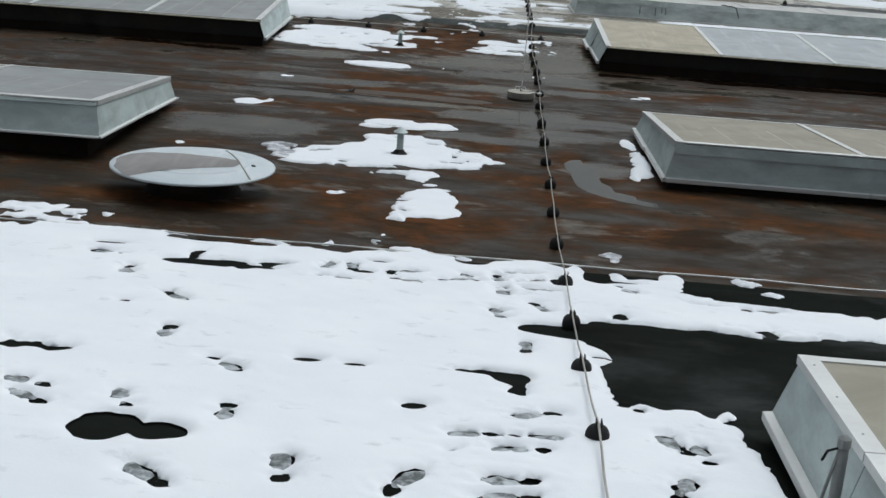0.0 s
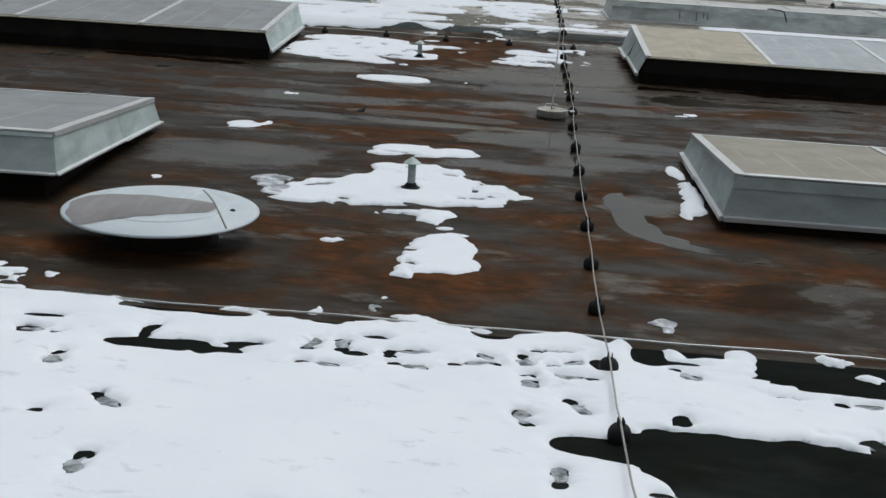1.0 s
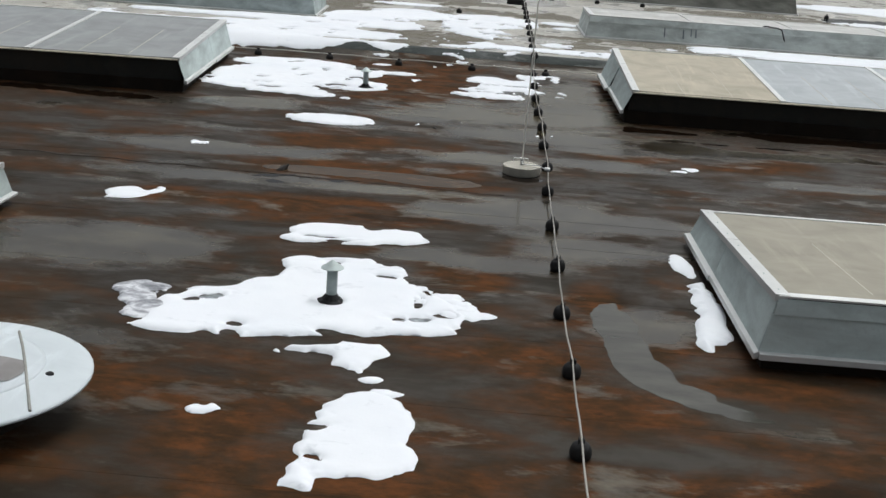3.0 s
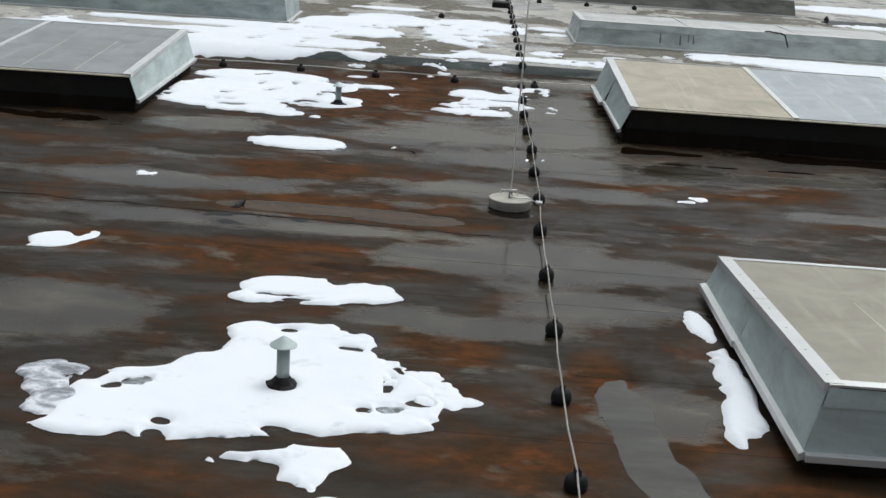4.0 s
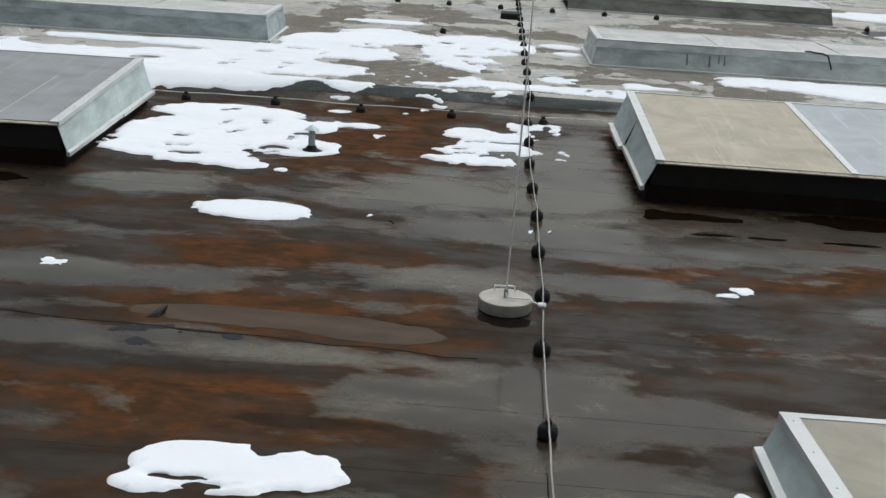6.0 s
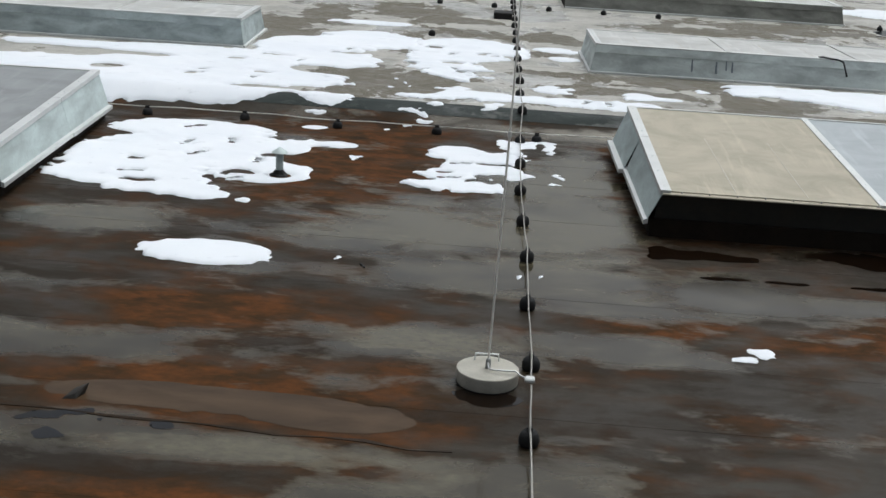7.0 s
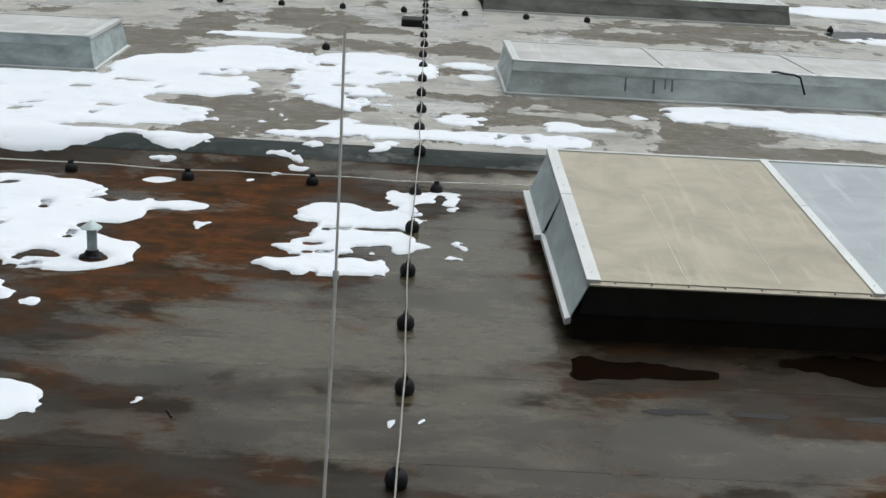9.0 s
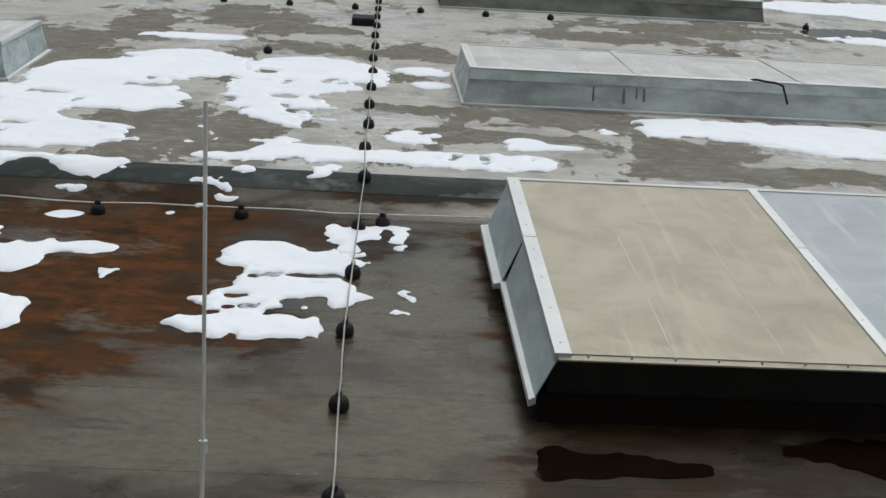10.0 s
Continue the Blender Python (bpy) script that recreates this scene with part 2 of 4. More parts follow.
    m, t, bsdf = nodes_of(name)
    n = noise_node(t, coords(t, (0.7, 2.0, 1.0)), 2.4, 5, 0.6, 0.3)
    t.links.new(mix(t, ramp(t, n, [(0.35, grey(0)), (0.65, grey(1))]), colour, tuple(0.6 * v for v in colour)), bsdf.inputs["Base Color"])
    bsdf.inputs["Roughness"].default_value = rough
    bsdf.inputs["IOR"].default_value = 1.33
    bsdf.inputs["Specular IOR Level"].default_value = gloss
    w = noise_node(t, coords(t), 9.0, 3)
    bump(t, bsdf, w, 0.05, 0.003)
    return m


# pale grey base colour adds the sky's sheen to shallow water
PUDDLE_SHEEN = water_material("shallow_meltwater_sky_sheen", (0.090, 0.086, 0.070), 0.16, 0.5)
PUDDLE_SLATE = water_material("deeper_meltwater", (0.010, 0.011, 0.014), 0.5)
PUDDLE_BROWN = water_material("brown_meltwater", (0.088, 0.057, 0.033), 0.25, 0.16)
PUDDLE_CLEAR = water_material("still_meltwater", (0.09, 0.10, 0.10), 0.08)
# brown-black colour holds the dark reflection of whatever stands behind the water
PUDDLE_REFLECTION = water_material("meltwater_dark_reflection", (0.010, 0.0052, 0.0026), 0.10)


def snow_material():
    m, t, bsdf = nodes_of("old_wet_snow")
    big = noise_node(t, coords(t), 1.4, 4)
    fine = noise_node(t, coords(t), 46.0, 4, 0.6)
    thin = noise_node(t, coords(t, (0.8, 1.2, 1.0)), 5.0, 7, 0.68, 0.4)
    col = mix(t, ramp(t, big, [(0.35, grey(0)), (0.7, grey(1))]), (0.88, 0.90, 0.925), (0.83, 0.86, 0.895))
    t.links.new(mix(t, ramp(t, thin, [(0.60, grey(0)), (0.72, grey(0.55))]), col, (0.50, 0.53, 0.56)), bsdf.inputs["Base Color"])
    bsdf.inputs["Roughness"].default_value = 0.75
    bsdf.inputs["Specular IOR Level"].default_value = 0.25
    bump(t, bsdf, fine, 0.15, 0.008)
    return m


def slush_material():
    m, t, bsdf = nodes_of("trodden_slush")
    n = noise_node(t, coords(t), 15.0, 5, 0.6, 0.3)
    f = noise_node(t, coords(t), 70.0, 3, 0.6)
    col = mix(t, ramp(t, n, [(0.40, grey(0)), (0.62, grey(1))]), (0.07, 0.08, 0.08), (0.52, 0.56, 0.58))
    t.links.new(mix(t, ramp(t, f, [(0.5, grey(0)), (0.75, grey(0.4))]), col, (0.35, 0.38, 0.38)), bsdf.inputs["Base Color"])
    bsdf.inputs["Roughness"].default_value = 0.45
    bump(t, bsdf, n, 0.2, 0.006)
    return m


SNOW = snow_material()
SLUSH = slush_material()


def ice_material():
    m, t, bsdf = nodes_of("glassy_refrozen_snow")
    n = noise_node(t, coords(t, (0.8, 1.2, 1.0)), 9.0, 6, 0.65, 0.4)
    t.links.new(ramp(t, n, [(0.38, (0.16, 0.165, 0.18)), (0.50, (0.42, 0.43, 0.46)), (0.60, (0.80, 0.81, 0.83))]), bsdf.inputs["Base Color"])
    bsdf.inputs["Roughness"].default_value = 0.35
    bump(t, bsdf, n, 0.5, 0.012)
    return m


ICE = ice_material()


def metal_material(name, colour, rough, metal, stain=0.35):
    m, t, bsdf = nodes_of(name)
    n = noise_node(t, coords(t, (1.0, 1.0, 2.5), 0, True), 2.2, 5, 0.6, 0.4)
    f = noise_node(t, coords(t), 35.0, 4, 0.6)
    dark = tuple(v * (1 - stain) for v in colour)
    col = mix(t, ramp(t, n, [(0.35, grey(0)), (0.68, grey(1))]), colour, dark)
    col = mix(t, ramp(t, f, [(0.55, grey(0)), (0.8, grey(0.5))]), col, dark)
    t.links.new(col, bsdf.inputs["Base Color"])
    t.links.new(ramp(t, f, [(0.3, grey(rough * 0.8)), (0.7, grey(min(1.0, rough * 1.25)))]), bsdf.inputs["Roughness"])
    bsdf.inputs["Metallic"].default_value = metal
    return m


ZINC = metal_material("dull_galvanised_sheet", (0.62, 0.71, 0.69), 0.5, 0.08, 0.34)
ZINC_OLD = metal_material("weathered_teal_grey_sheet", (0.70, 0.76, 0.73), 0.65, 0.05, 0.45)
ZINC_TEAL = metal_material("weathered_dark_teal_sheet", (0.50, 0.57, 0.56), 0.65, 0.05, 0.5)
ZINC_DIM = metal_material("dirty_brown_grey_sheet", (0.36, 0.36, 0.32), 0.65, 0.05, 0.5)
PIPE = metal_material("dark_teal_zinc_pipe", (0.36, 0.42, 0.41), 0.5, 0.15, 0.3)
STRIP = metal_material("pale_aluminium_strip", (0.74, 0.75, 0.73), 0.42, 0.35, 0.15)
ALU = metal_material("aluminium_wire", (0.42, 0.40, 0.36), 0.5, 0.15, 0.3)
ROD = metal_material("bare_aluminium_rod", (0.86, 0.84, 0.77), 0.5, 0.0, 0.15)
IRON = metal_material("grey_steel_tube", (0.30, 0.31, 0.30), 0.5, 0.3, 0.3)


def sheet_material(name, colour, dirt):
    """Translucent ribbed rooflight sheet, dusty, with long streaks."""
    m, t, bsdf = nodes_of(name)
    streak = noise_node(t, coords(t, (5.0, 0.5, 1.0), 0, True), 1.6, 5, 0.6, 0.3)
    blot = noise_node(t, coords(t, (1, 1, 1), 0, True), 2.0, 5, 0.62, 0.6)
    fine = noise_node(t, coords(t), 70.0, 3, 0.6)
    col = mix(t, ramp(t, blot, [(0.36, grey(0)), (0.66, grey(1))]), colour, dirt)
    col = mix(t, ramp(t, streak, [(0.56, grey(0)), (0.72, grey(0.55))]), col, tuple(min(1, v * 1.25) for v in colour))
    col = mix(t, ramp(t, fine, [(0.6, grey(0)), (0.8, grey(0.35))]), col, dirt)
    t.links.new(col, bsdf.inputs["Base Color"])
    bsdf.inputs["Roughness"].default_value = 0.62
    bsdf.inputs["Specular IOR Level"].default_value = 0.25
    bump(t, bsdf, fine, 0.05, 0.002)
    return m


SHEET_DUSTY = sheet_material("dusty_rooflight_sheet", (0.36, 0.335, 0.27), (0.28, 0.26, 0.205))
SHEET_BEIGE = sheet_material("yellowed_rooflight_sheet", (0.49, 0.445, 0.345), (0.37, 0.335, 0.255))
SHEET_WORN = sheet_material("worn_pale_rib", (0.60, 0.57, 0.49), (0.46, 0.43, 0.35))
SHEET_PALE = sheet_material("bluish_rooflight_sheet", (0.47, 0.50, 0.51), (0.38, 0.41, 0.42))
SHEET_GREY = sheet_material("grey_rooflight_sheet", (0.32, 0.333, 0.333), (0.25, 0.26, 0.255))
SHEET_OLD = sheet_material("silted_grey_top_sheet", (0.60, 0.60, 0.575), (0.46, 0.455, 0.43))
# darker grey acrylic tone for the reflection painted on the dome
DOME_REFLECTION = sheet_material("dome_reflection_grey", (0.30, 0.285, 0.275), (0.21, 0.20, 0.195))
OPAL_RIM = sheet_material("pale_acrylic_rim", (0.62, 0.67, 0.69), (0.54, 0.59, 0.61))


def concrete_material():
    m, t, bsdf = nodes_of("weathered_concrete")
    n = noise_node(t, coords(t), 9.0, 6, 0.65)
    f = noise_node(t, coords(t), 90.0, 3, 0.6)
    col = mix(t, ramp(t, n, [(0.35, grey(0)), (0.68, grey(1))]), (0.50, 0.48, 0.41), (0.37, 0.35, 0.295))
    t.links.new(mix(t, ramp(t, f, [(0.55, grey(0)), (0.8, grey(0.5))]), col, (0.18, 0.17, 0.15)), bsdf.inputs["Base Color"])
    bsdf.inputs["Roughness"].default_value = 0.85
    bump(t, bsdf, f, 0.3, 0.003)
    return m


CONCRETE = concrete_material()


def plain_material(name, colour, rough):
    m, t, bsdf = nodes_of(name)
    n = noise_node(t, coords(t), 22.0, 4, 0.6)
    t.links.new(mix(t, ramp(t, n, [(0.35, grey(0)), (0.7, grey(1))]), colour, tuple(v * 0.65 for v in colour)), bsdf.inputs["Base Color"])
    bsdf.inputs["Roughness"].default_value = rough
    return m


PLASTIC = plain_material("black_plastic", (0.007, 0.007, 0.007), 0.8)
STAIN = plain_material("dark_water_stain", (0.20, 0.24, 0.26), 0.7)
RUBBLE = plain_material("dark_wet_leaf_litter", (0.016, 0.014, 0.012), 0.6)
FACADE = plain_material("grey_render_facade", (0.35, 0.34, 0.32), 0.85)
EARTH = plain_material("snowy_yard", (0.45, 0.46, 0.47), 0.9)


# ---- building helpers ----
def finish(bm, name, material, smooth=False):
    me = bpy.data.meshes.new(name)
    bmesh.ops.recalc_face_normals(bm, faces=bm.faces[:])
    bm.to_mesh(me)
    bm.free()
    me.materials.append(material)
    if smooth:
        me.polygons.foreach_set("use_smooth", [True] * len(me.polygons))
    return me


def part(name, bm, material, parent, label="", smooth=False):
    ob = new(name, finish(bm, name, material, smooth))
    ob.parent = parent
    return tagged(ob, label) if label else ob


def prism(bm, low, high):
    """A solid between two rings of points, which run in the same order."""
    a = [bm.verts.new(p) for p in low]
    b = [bm.verts.new(p) for p in high]
    n = len(a)
    bm.faces.new(a)
    bm.faces.new(b)
    for i in range(n):
        bm.faces.new((a[i], a[(i + 1) % n], b[(i + 1) % n], b[i]))
    return a + b


def box(bm, x0, y0, z0, x1, y1, z1):
    return prism(bm, [(x0, y0, z0), (x1, y0, z0), (x1, y1, z0), (x0, y1, z0)],
                 [(x0, y0, z1), (x1, y0, z1), (x1, y1, z1), (x0, y1, z1)])


def slab(bm, p, q, r, s, thick):
    """A sheet with corners p, q, r, s and a thickness along its normal, bevelled a little."""
    p, q, r, s = (Vector(v) for v in (p, q, r, s))
    n = (q - p).cross(s - p).normalized() * thick
    return prism(bm, [p, q, r, s], [v + n for v in (p, q, r, s)])


def soften(bm, width=0.003):
    bmesh.ops.bevel(bm, geom=bm.edges[:], offset=width, segments=1, affect="EDGES", clamp_overlap=True)
    return bm


def lathe(bm, profile, sides=28, cx=0.0, cy=0.0):
    """A solid of revolution from (radius, height) pairs, bottom to top."""
    rings = []
    for r, z in profile:
        rings.append([bm.verts.new((cx + r * math.cos(a), cy + r * math.sin(a), z))
                      for a in (2 * math.pi * i / sides for i in range(sides))])
    for a, b in zip(rings, rings[1:]):
        for i in range(sides):
            j = (i + 1) % sides
            bm.faces.new((a[i], a[j], b[j], b[i]))
    bm.faces.new(rings[0][::-1])
    bm.faces.new(rings[-1])
    return bm


def tube(bm, points, radius, sides=8):
    """A round bar along a line of points."""
    pts = [Vector(p) for p in points]
    rings = []
    for i, p in enumerate(pts):
        d = (pts[min(i + 1, len(pts) - 1)] - pts[max(i - 1, 0)]).normalized()
        side = d.cross(Vector((0, 0, 1)))
        side = side.normalized() if side.length > 1e-3 else Vector((1, 0, 0))
        up = side.cross(d)
        rings.append([bm.verts.new(p + radius * (math.cos(a) * side + math.sin(a) * up))
                      for a in (2 * math.pi * k / sides for k in range(sides))])
    for a, b in zip(rings, rings[1:]):
        for i in range(sides):
            j = (i + 1) % sides
            bm.faces.new((a[i], a[j], b[j], b[i]))
    bm.faces.new(rings[0][::-1])
    bm.faces.new(rings[-1])
    return bm


def ground_z(y):
    """The height of the roof: level in the middle, rising to the near bay, a low step to the far bay."""
    if y < -1.6:
        return min((-1.6 - y) * 0.095, 0.37)
    s = min(max((y - 12.15) / 0.7, 0.0), 1.0)
    return 0.2 * s * s * (3 - 2 * s)


def lattice(ix, iy, seed):
    h = np.sin(ix * 127.1 + iy * 311.7 + seed * 74.7) * 43758.5453
    return h - np.floor(h)


def soft_noise(x, y, scale, seed):
    """Smooth value noise on arrays, from -1 to 1."""
    x, y = x / scale, y / scale
    ix, iy = np.floor(x), np.floor(y)
    fx, fy = x - ix, y - iy
    fx, fy = fx * fx * (3 - 2 * fx), fy * fy * (3 - 2 * fy)
    a, b = lattice(ix, iy, seed), lattice(ix + 1, iy, seed)
    c, d = lattice(ix, iy + 1, seed), lattice(ix + 1, iy + 1, seed)
    return 2 * ((a * (1 - fx) + b * fx) * (1 - fy) + (c * (1 - fx) + d * fx) * fy) - 1


def ellipse_field(X, Y, blobs):
    """Above 0 inside a soft union of ellipses (centre, half-widths), in about metres."""
    total = np.full(X.shape, -9.0)
    for cx, cy, rx, ry in blobs:
        r = min(rx, ry)
        d = np.sqrt(((X - cx) / rx) ** 2 + ((Y - cy) / ry) ** 2)
        f = (1 - d) * r
        k = 0.05
        hi, lo = np.maximum(total, f), np.minimum(total, f)
        total = hi + k * np.log1p(np.exp(np.clip((lo - hi) / k, -50, 0))) * 0.6
    return total


def print_field(X, Y, prints, heels=True):
    """Above 0 inside boot prints (place and heading), in about metres."""
    total = np.full(X.shape, -9.0)
    for px, py, ang in prints:
        c, s = math.cos(radians(ang)), math.sin(radians(ang))
        u, v = (X - px) * c + (Y - py) * s, -(X - px) * s + (Y - py) * c
        sole = (1 - np.sqrt(((u - 0.050) / 0.080) ** 2 + (v / 0.040) ** 2)) * 0.037
        heel = (1 - np.sqrt(((u + 0.082) / 0.042) ** 2 + (v / 0.036) ** 2)) * 0.033
        total = np.maximum(total, np.maximum(sole, heel) if heels else sole)
    return total


def islands(cell):
    """The separate patches of a grid of cells, largest first; crumbs of a few cells are left out."""
    left = {(int(p), int(q)) for p, q in zip(*np.nonzero(cell))}
    found = []
    while left:
        start = min(left)
        left.discard(start)
        group, edge = [start], [start]
        while edge:
            p, q = edge.pop()
            for near in ((p + 1, q), (p - 1, q), (p, q + 1), (p, q - 1), (p + 1, q + 1), (p - 1, q - 1), (p + 1, q - 1), (p - 1, q + 1)):
                if near in left:
                    left.discard(near)
                    group.append(near)
                    edge.append(near)
        found.append(group)
    found.sort(key=len, reverse=True)
    masks = []
    for n, group in enumerate(found):
        if n == 0 or len(group) >= 12:
            mask = np.zeros_like(cell)
            mask[tuple(np.array(group).T)] = True
            masks.append(mask)
    return masks


def blob_mesh(name, blobs, thick, step, ragged, seed, holes=(), prints=(), lift=0.003, area=None, grow=0.022, soles=False, split=False):
    """A lying sheet with a ragged outline: thick snow with trodden prints, or a film of water."""
    reach = 0.25
    if area:
        x0, y0, x1, y1 = area
    else:
        x0 = min(b[0] - b[2] for b in blobs) - reach
        x1 = max(b[0] + b[2] for b in blobs) + reach
        y0 = min(b[1] - b[3] for b in blobs) - reach
        y1 = max(b[1] + b[3] for b in blobs) + reach
    X, Y = np.meshgrid(np.arange(x0, x1, step), np.arange(y0, y1, step))
    coarse = ragged
    ragged = ragged * np.clip(0.75 + 1.1 * soft_noise(X, Y, 0.55, seed + 11), 0.15, 1.8)
    fingers = 2.3 if y0 > 8.0 else 1.0
    wx = X + 0.35 * coarse * soft_noise(X, Y, 0.6, seed + 12) + fingers * (ragged * soft_noise(X, Y, 0.22, seed) + 0.6 * ragged * soft_noise(X, Y, 0.08, seed + 1)) + 0.3 * ragged * soft_noise(X, Y, max(0.04, 3 * step), seed + 8)
    wy = Y + ragged * soft_noise(X, Y, 0.26, seed + 2) + 0.6 * ragged * soft_noise(X, Y, 0.09, seed + 3) + 0.3 * ragged * soft_noise(X, Y, max(0.045, 3 * step), seed + 9)
    F = ellipse_field(wx, wy, blobs) + grow + 0.35 * ragged * soft_noise(X, Y, 0.07, seed + 4) + 0.25 * ragged * soft_noise(X, Y, max(0.035, 3 * step), seed + 7)
    if thick:
        crumb = np.clip(0.5 + 1.2 * soft_noise(X, Y, 0.4, seed + 14), 0.1, 1.4) * min(1.0, 0.25 + max(v[2] for v in blobs) * 3)
        F = F + crumb * (0.026 * soft_noise(X, Y, 0.10, seed + 15) + (0.022 if step < 0.016 else 0.010) * soft_noise(X, Y, 0.06, seed + 16) + (0.014 if step < 0.0125 else 0.0) * soft_noise(X, Y, 0.04, seed + 17))
    if holes:
        F = np.minimum(F, -ellipse_field(wx, wy, holes))
    if prints:
        tread = print_field(X, Y, prints, not soles) + 0.014 * soft_noise(X, Y, 0.05, seed + 10) + 0.008 * soft_noise(X, Y, 0.025, seed + 18)
        F = tread + 0.003 + 0.010 * soft_noise(X, Y, 0.06, seed + 13) if soles else np.minimum(F, -tread)
    gy, gx = np.gradient(F, step)
    slope = np.sqrt(gx * gx + gy * gy) + 0.25
    edge = np.clip(F / slope, 0, None)
    H = 0.55 * thick * (1 - np.exp(-edge / (0.4 * thick + 0.003))) if thick else np.zeros_like(X)
    H = H * (1 + 0.22 * soft_noise(X, Y, 0.35, seed + 5) + 0.10 * soft_noise(X, Y, 0.12, seed + 6))
    n_rows, n_cols = X.shape
    inside = F > 0
    cell = inside[:-1, :-1] | inside[1:, :-1] | inside[:-1, 1:] | inside[1:, 1:]
    pull = np.where(inside, 0, F / (gx * gx + gy * gy + 0.02))
    limit = 1.2 * step
    PX = X - np.clip(pull * gx, -limit, limit)
    PY = Y - np.clip(pull * gy, -limit, limit)
    base = np.where(PY < -1.6, np.minimum((-1.6 - PY) * 0.095, 0.37), 0.0)
    far = np.clip((PY - 12.15) / 0.7, 0, 1)
    base = base + 0.2 * far * far * (3 - 2 * far)
    Z = base + lift + np.where(inside, H, 0)
    pieces = []
    for mask in islands(cell) if split else [cell]:
        used = np.zeros_like(inside)
        for a, b in ((0, 0), (1, 0), (0, 1), (1, 1)):
            used[a:n_rows - 1 + a, b:n_cols - 1 + b] |= mask
        index = np.full(X.shape, -1)
        index[used] = np.arange(used.sum())
        verts = np.stack([PX[used], PY[used], Z[used]], 1)
        i, j = np.nonzero(mask)
        quads = np.stack([index[i, j], index[i, j + 1], index[i + 1, j + 1], index[i + 1, j]], 1)
        me = bpy.data.meshes.new(name)
        me.from_pydata(verts.tolist(), [], quads.tolist())
        me.polygons.foreach_set("use_smooth", [True] * len(quads))
        pieces.append(me)
    return pieces if split else pieces[0]


# ---- the roof ----
def sheet_piece(y0, y1, x0, x1):
    """One felt sheet: a thin plate whose front edge laps over the next one."""
    bm = bmesh.new()
    z0, z1 = ground_z(y0), ground_z(y1)
    prism(bm, [(x0, y0 - 0.05, z0 - 0.006), (x1, y0 - 0.05, z0 - 0.006), (x1, y1, z1 - 0.008), (x0, y1, z1 - 0.008)],
          [(x0, y0 - 0.05, z0 + 0.0004), (x1, y0 - 0.05, z0 + 0.0004), (x1, y1, z1 - 0.0006), (x0, y1, z1 - 0.0006)])
    return bm


ground = new("ground")
bm = bmesh.new()
bmesh.ops.create_grid(bm, x_segments=8, y_segments=8, size=2500, matrix=Matrix.Translation((0, 0, -6)))
ground = new("ground", finish(bm, "ground", EARTH))
tagged(ground, "pale snowy yard around the flat-roofed hall", "ground", kind="structure")

bm = bmesh.new()
box(bm, -30, -18, -6, 30, 46, -0.02)
hall = new("wall_hall", finish(bm, "wall_hall", FACADE))
tagged(hall, "plain grey rendered walls carrying the flat roof", "wall", kind="structure")


def roof_bay(name, label, rows, material, x_cuts):
    bay = new(name)
    tagged(bay, label, "roof", kind="structure")
    for n, (y0, y1) in enumerate(rows):
        cuts = x_cuts[n % 2]
        for x0, x1 in zip(cuts, cuts[1:]):
            part("felt_sheet", sheet_piece(y0, y1, x0, x1), material, bay)
    return bay


def lap(n):
    """How far a lap strays from the even rhythm of the sheets."""
    return 0.11 * math.sin(2.7 * n + 0.8) if 0 < n < 14 else 0.0


CUTS = ([-30, -12.4, -2.3, 5.2, 14, 30], [-30, -7.1, 1.8, 9.4, 20, 30])
roof_bay("roof_middle", "rust-stained brown bitumen felt roof, damp, laid in sheets",
         [(-1.45 + 0.98 * n + lap(n), -1.45 + 0.98 * (n + 1) + lap(n + 1)) for n in range(14)], FELT_BROWN, CUTS)
near_rows = [(-1.6 - 1.0 * (n + 1), -1.6 - 1.0 * n) for n in range(4)] + [(-18, -5.6)]
roof_bay("roof_near", "dark green slate-coated felt roof under melting snow", near_rows + [(-1.6, -1.45)], FELT_DARK, CUTS)
step = new("roof_step")
tagged(step, "low felt-covered rise, dark green and wet in parts", "roof", kind="structure")
for y0, y1, lift, material in ((12.255, 12.57, 0.001, FELT_BROWN), (12.56, 12.86, 0.004, FELT_STEP), (12.85, 12.93, 0.007, FELT_GREY)):
    bm = bmesh.new()
    n_rows = max(2, int((y1 - y0) / 0.035) + 1)
    rows = [[bm.verts.new((x, y0 + (y1 - y0) * k / n_rows, ground_z(y0 + (y1 - y0) * k / n_rows) + lift)) for x in range(-30, 31, 2)] for k in range(n_rows + 1)]
    for ra, rb in zip(rows, rows[1:]):
        for n in range(len(ra) - 1):
            bm.faces.new((ra[n], ra[n + 1], rb[n + 1], rb[n]))
    part("felt_sheet", bm, material, step, "", True)
far_rows = [(12.9 + 1.0 * n, 12.9 + 1.0 * (n + 1)) for n in range(16)] + [(28.9, 46)]
roof_bay("roof_far", "pale silted grey felt roof with painted sky sheen and olive-brown stains", far_rows, FELT_GREY, CUTS)


# welded seam across the middle bay
SEAM = roof_material("dark_seam_felt", (0.019, 0.0128, 0.0075), (0.034, 0.018, 0.009), (0.024, 0.019, 0.012), (0.45, 0.7), (0.5, 0.6), (0.5, 0.7), gloss=0.10)
bm = bmesh.new()
seam_pts = [(-7.0 + 0.22 * n, 5.07 - 0.055 * (-5.0 + 0.22 * n) + 0.022 * math.sin(1.9 * n) + 0.014 * math.sin(4.1 * n), 0.010 + 0.007 * math.sin(2.3 * n)) for n in range(31)]
for (xa, ya, wa), (xb, yb, wb) in zip(seam_pts, seam_pts[1:]):
    prism(bm, [(xa, ya - wa, -0.004), (xb, yb - wb, -0.004), (xb, yb + wb, -0.004), (xa, ya + wa, -0.004)],
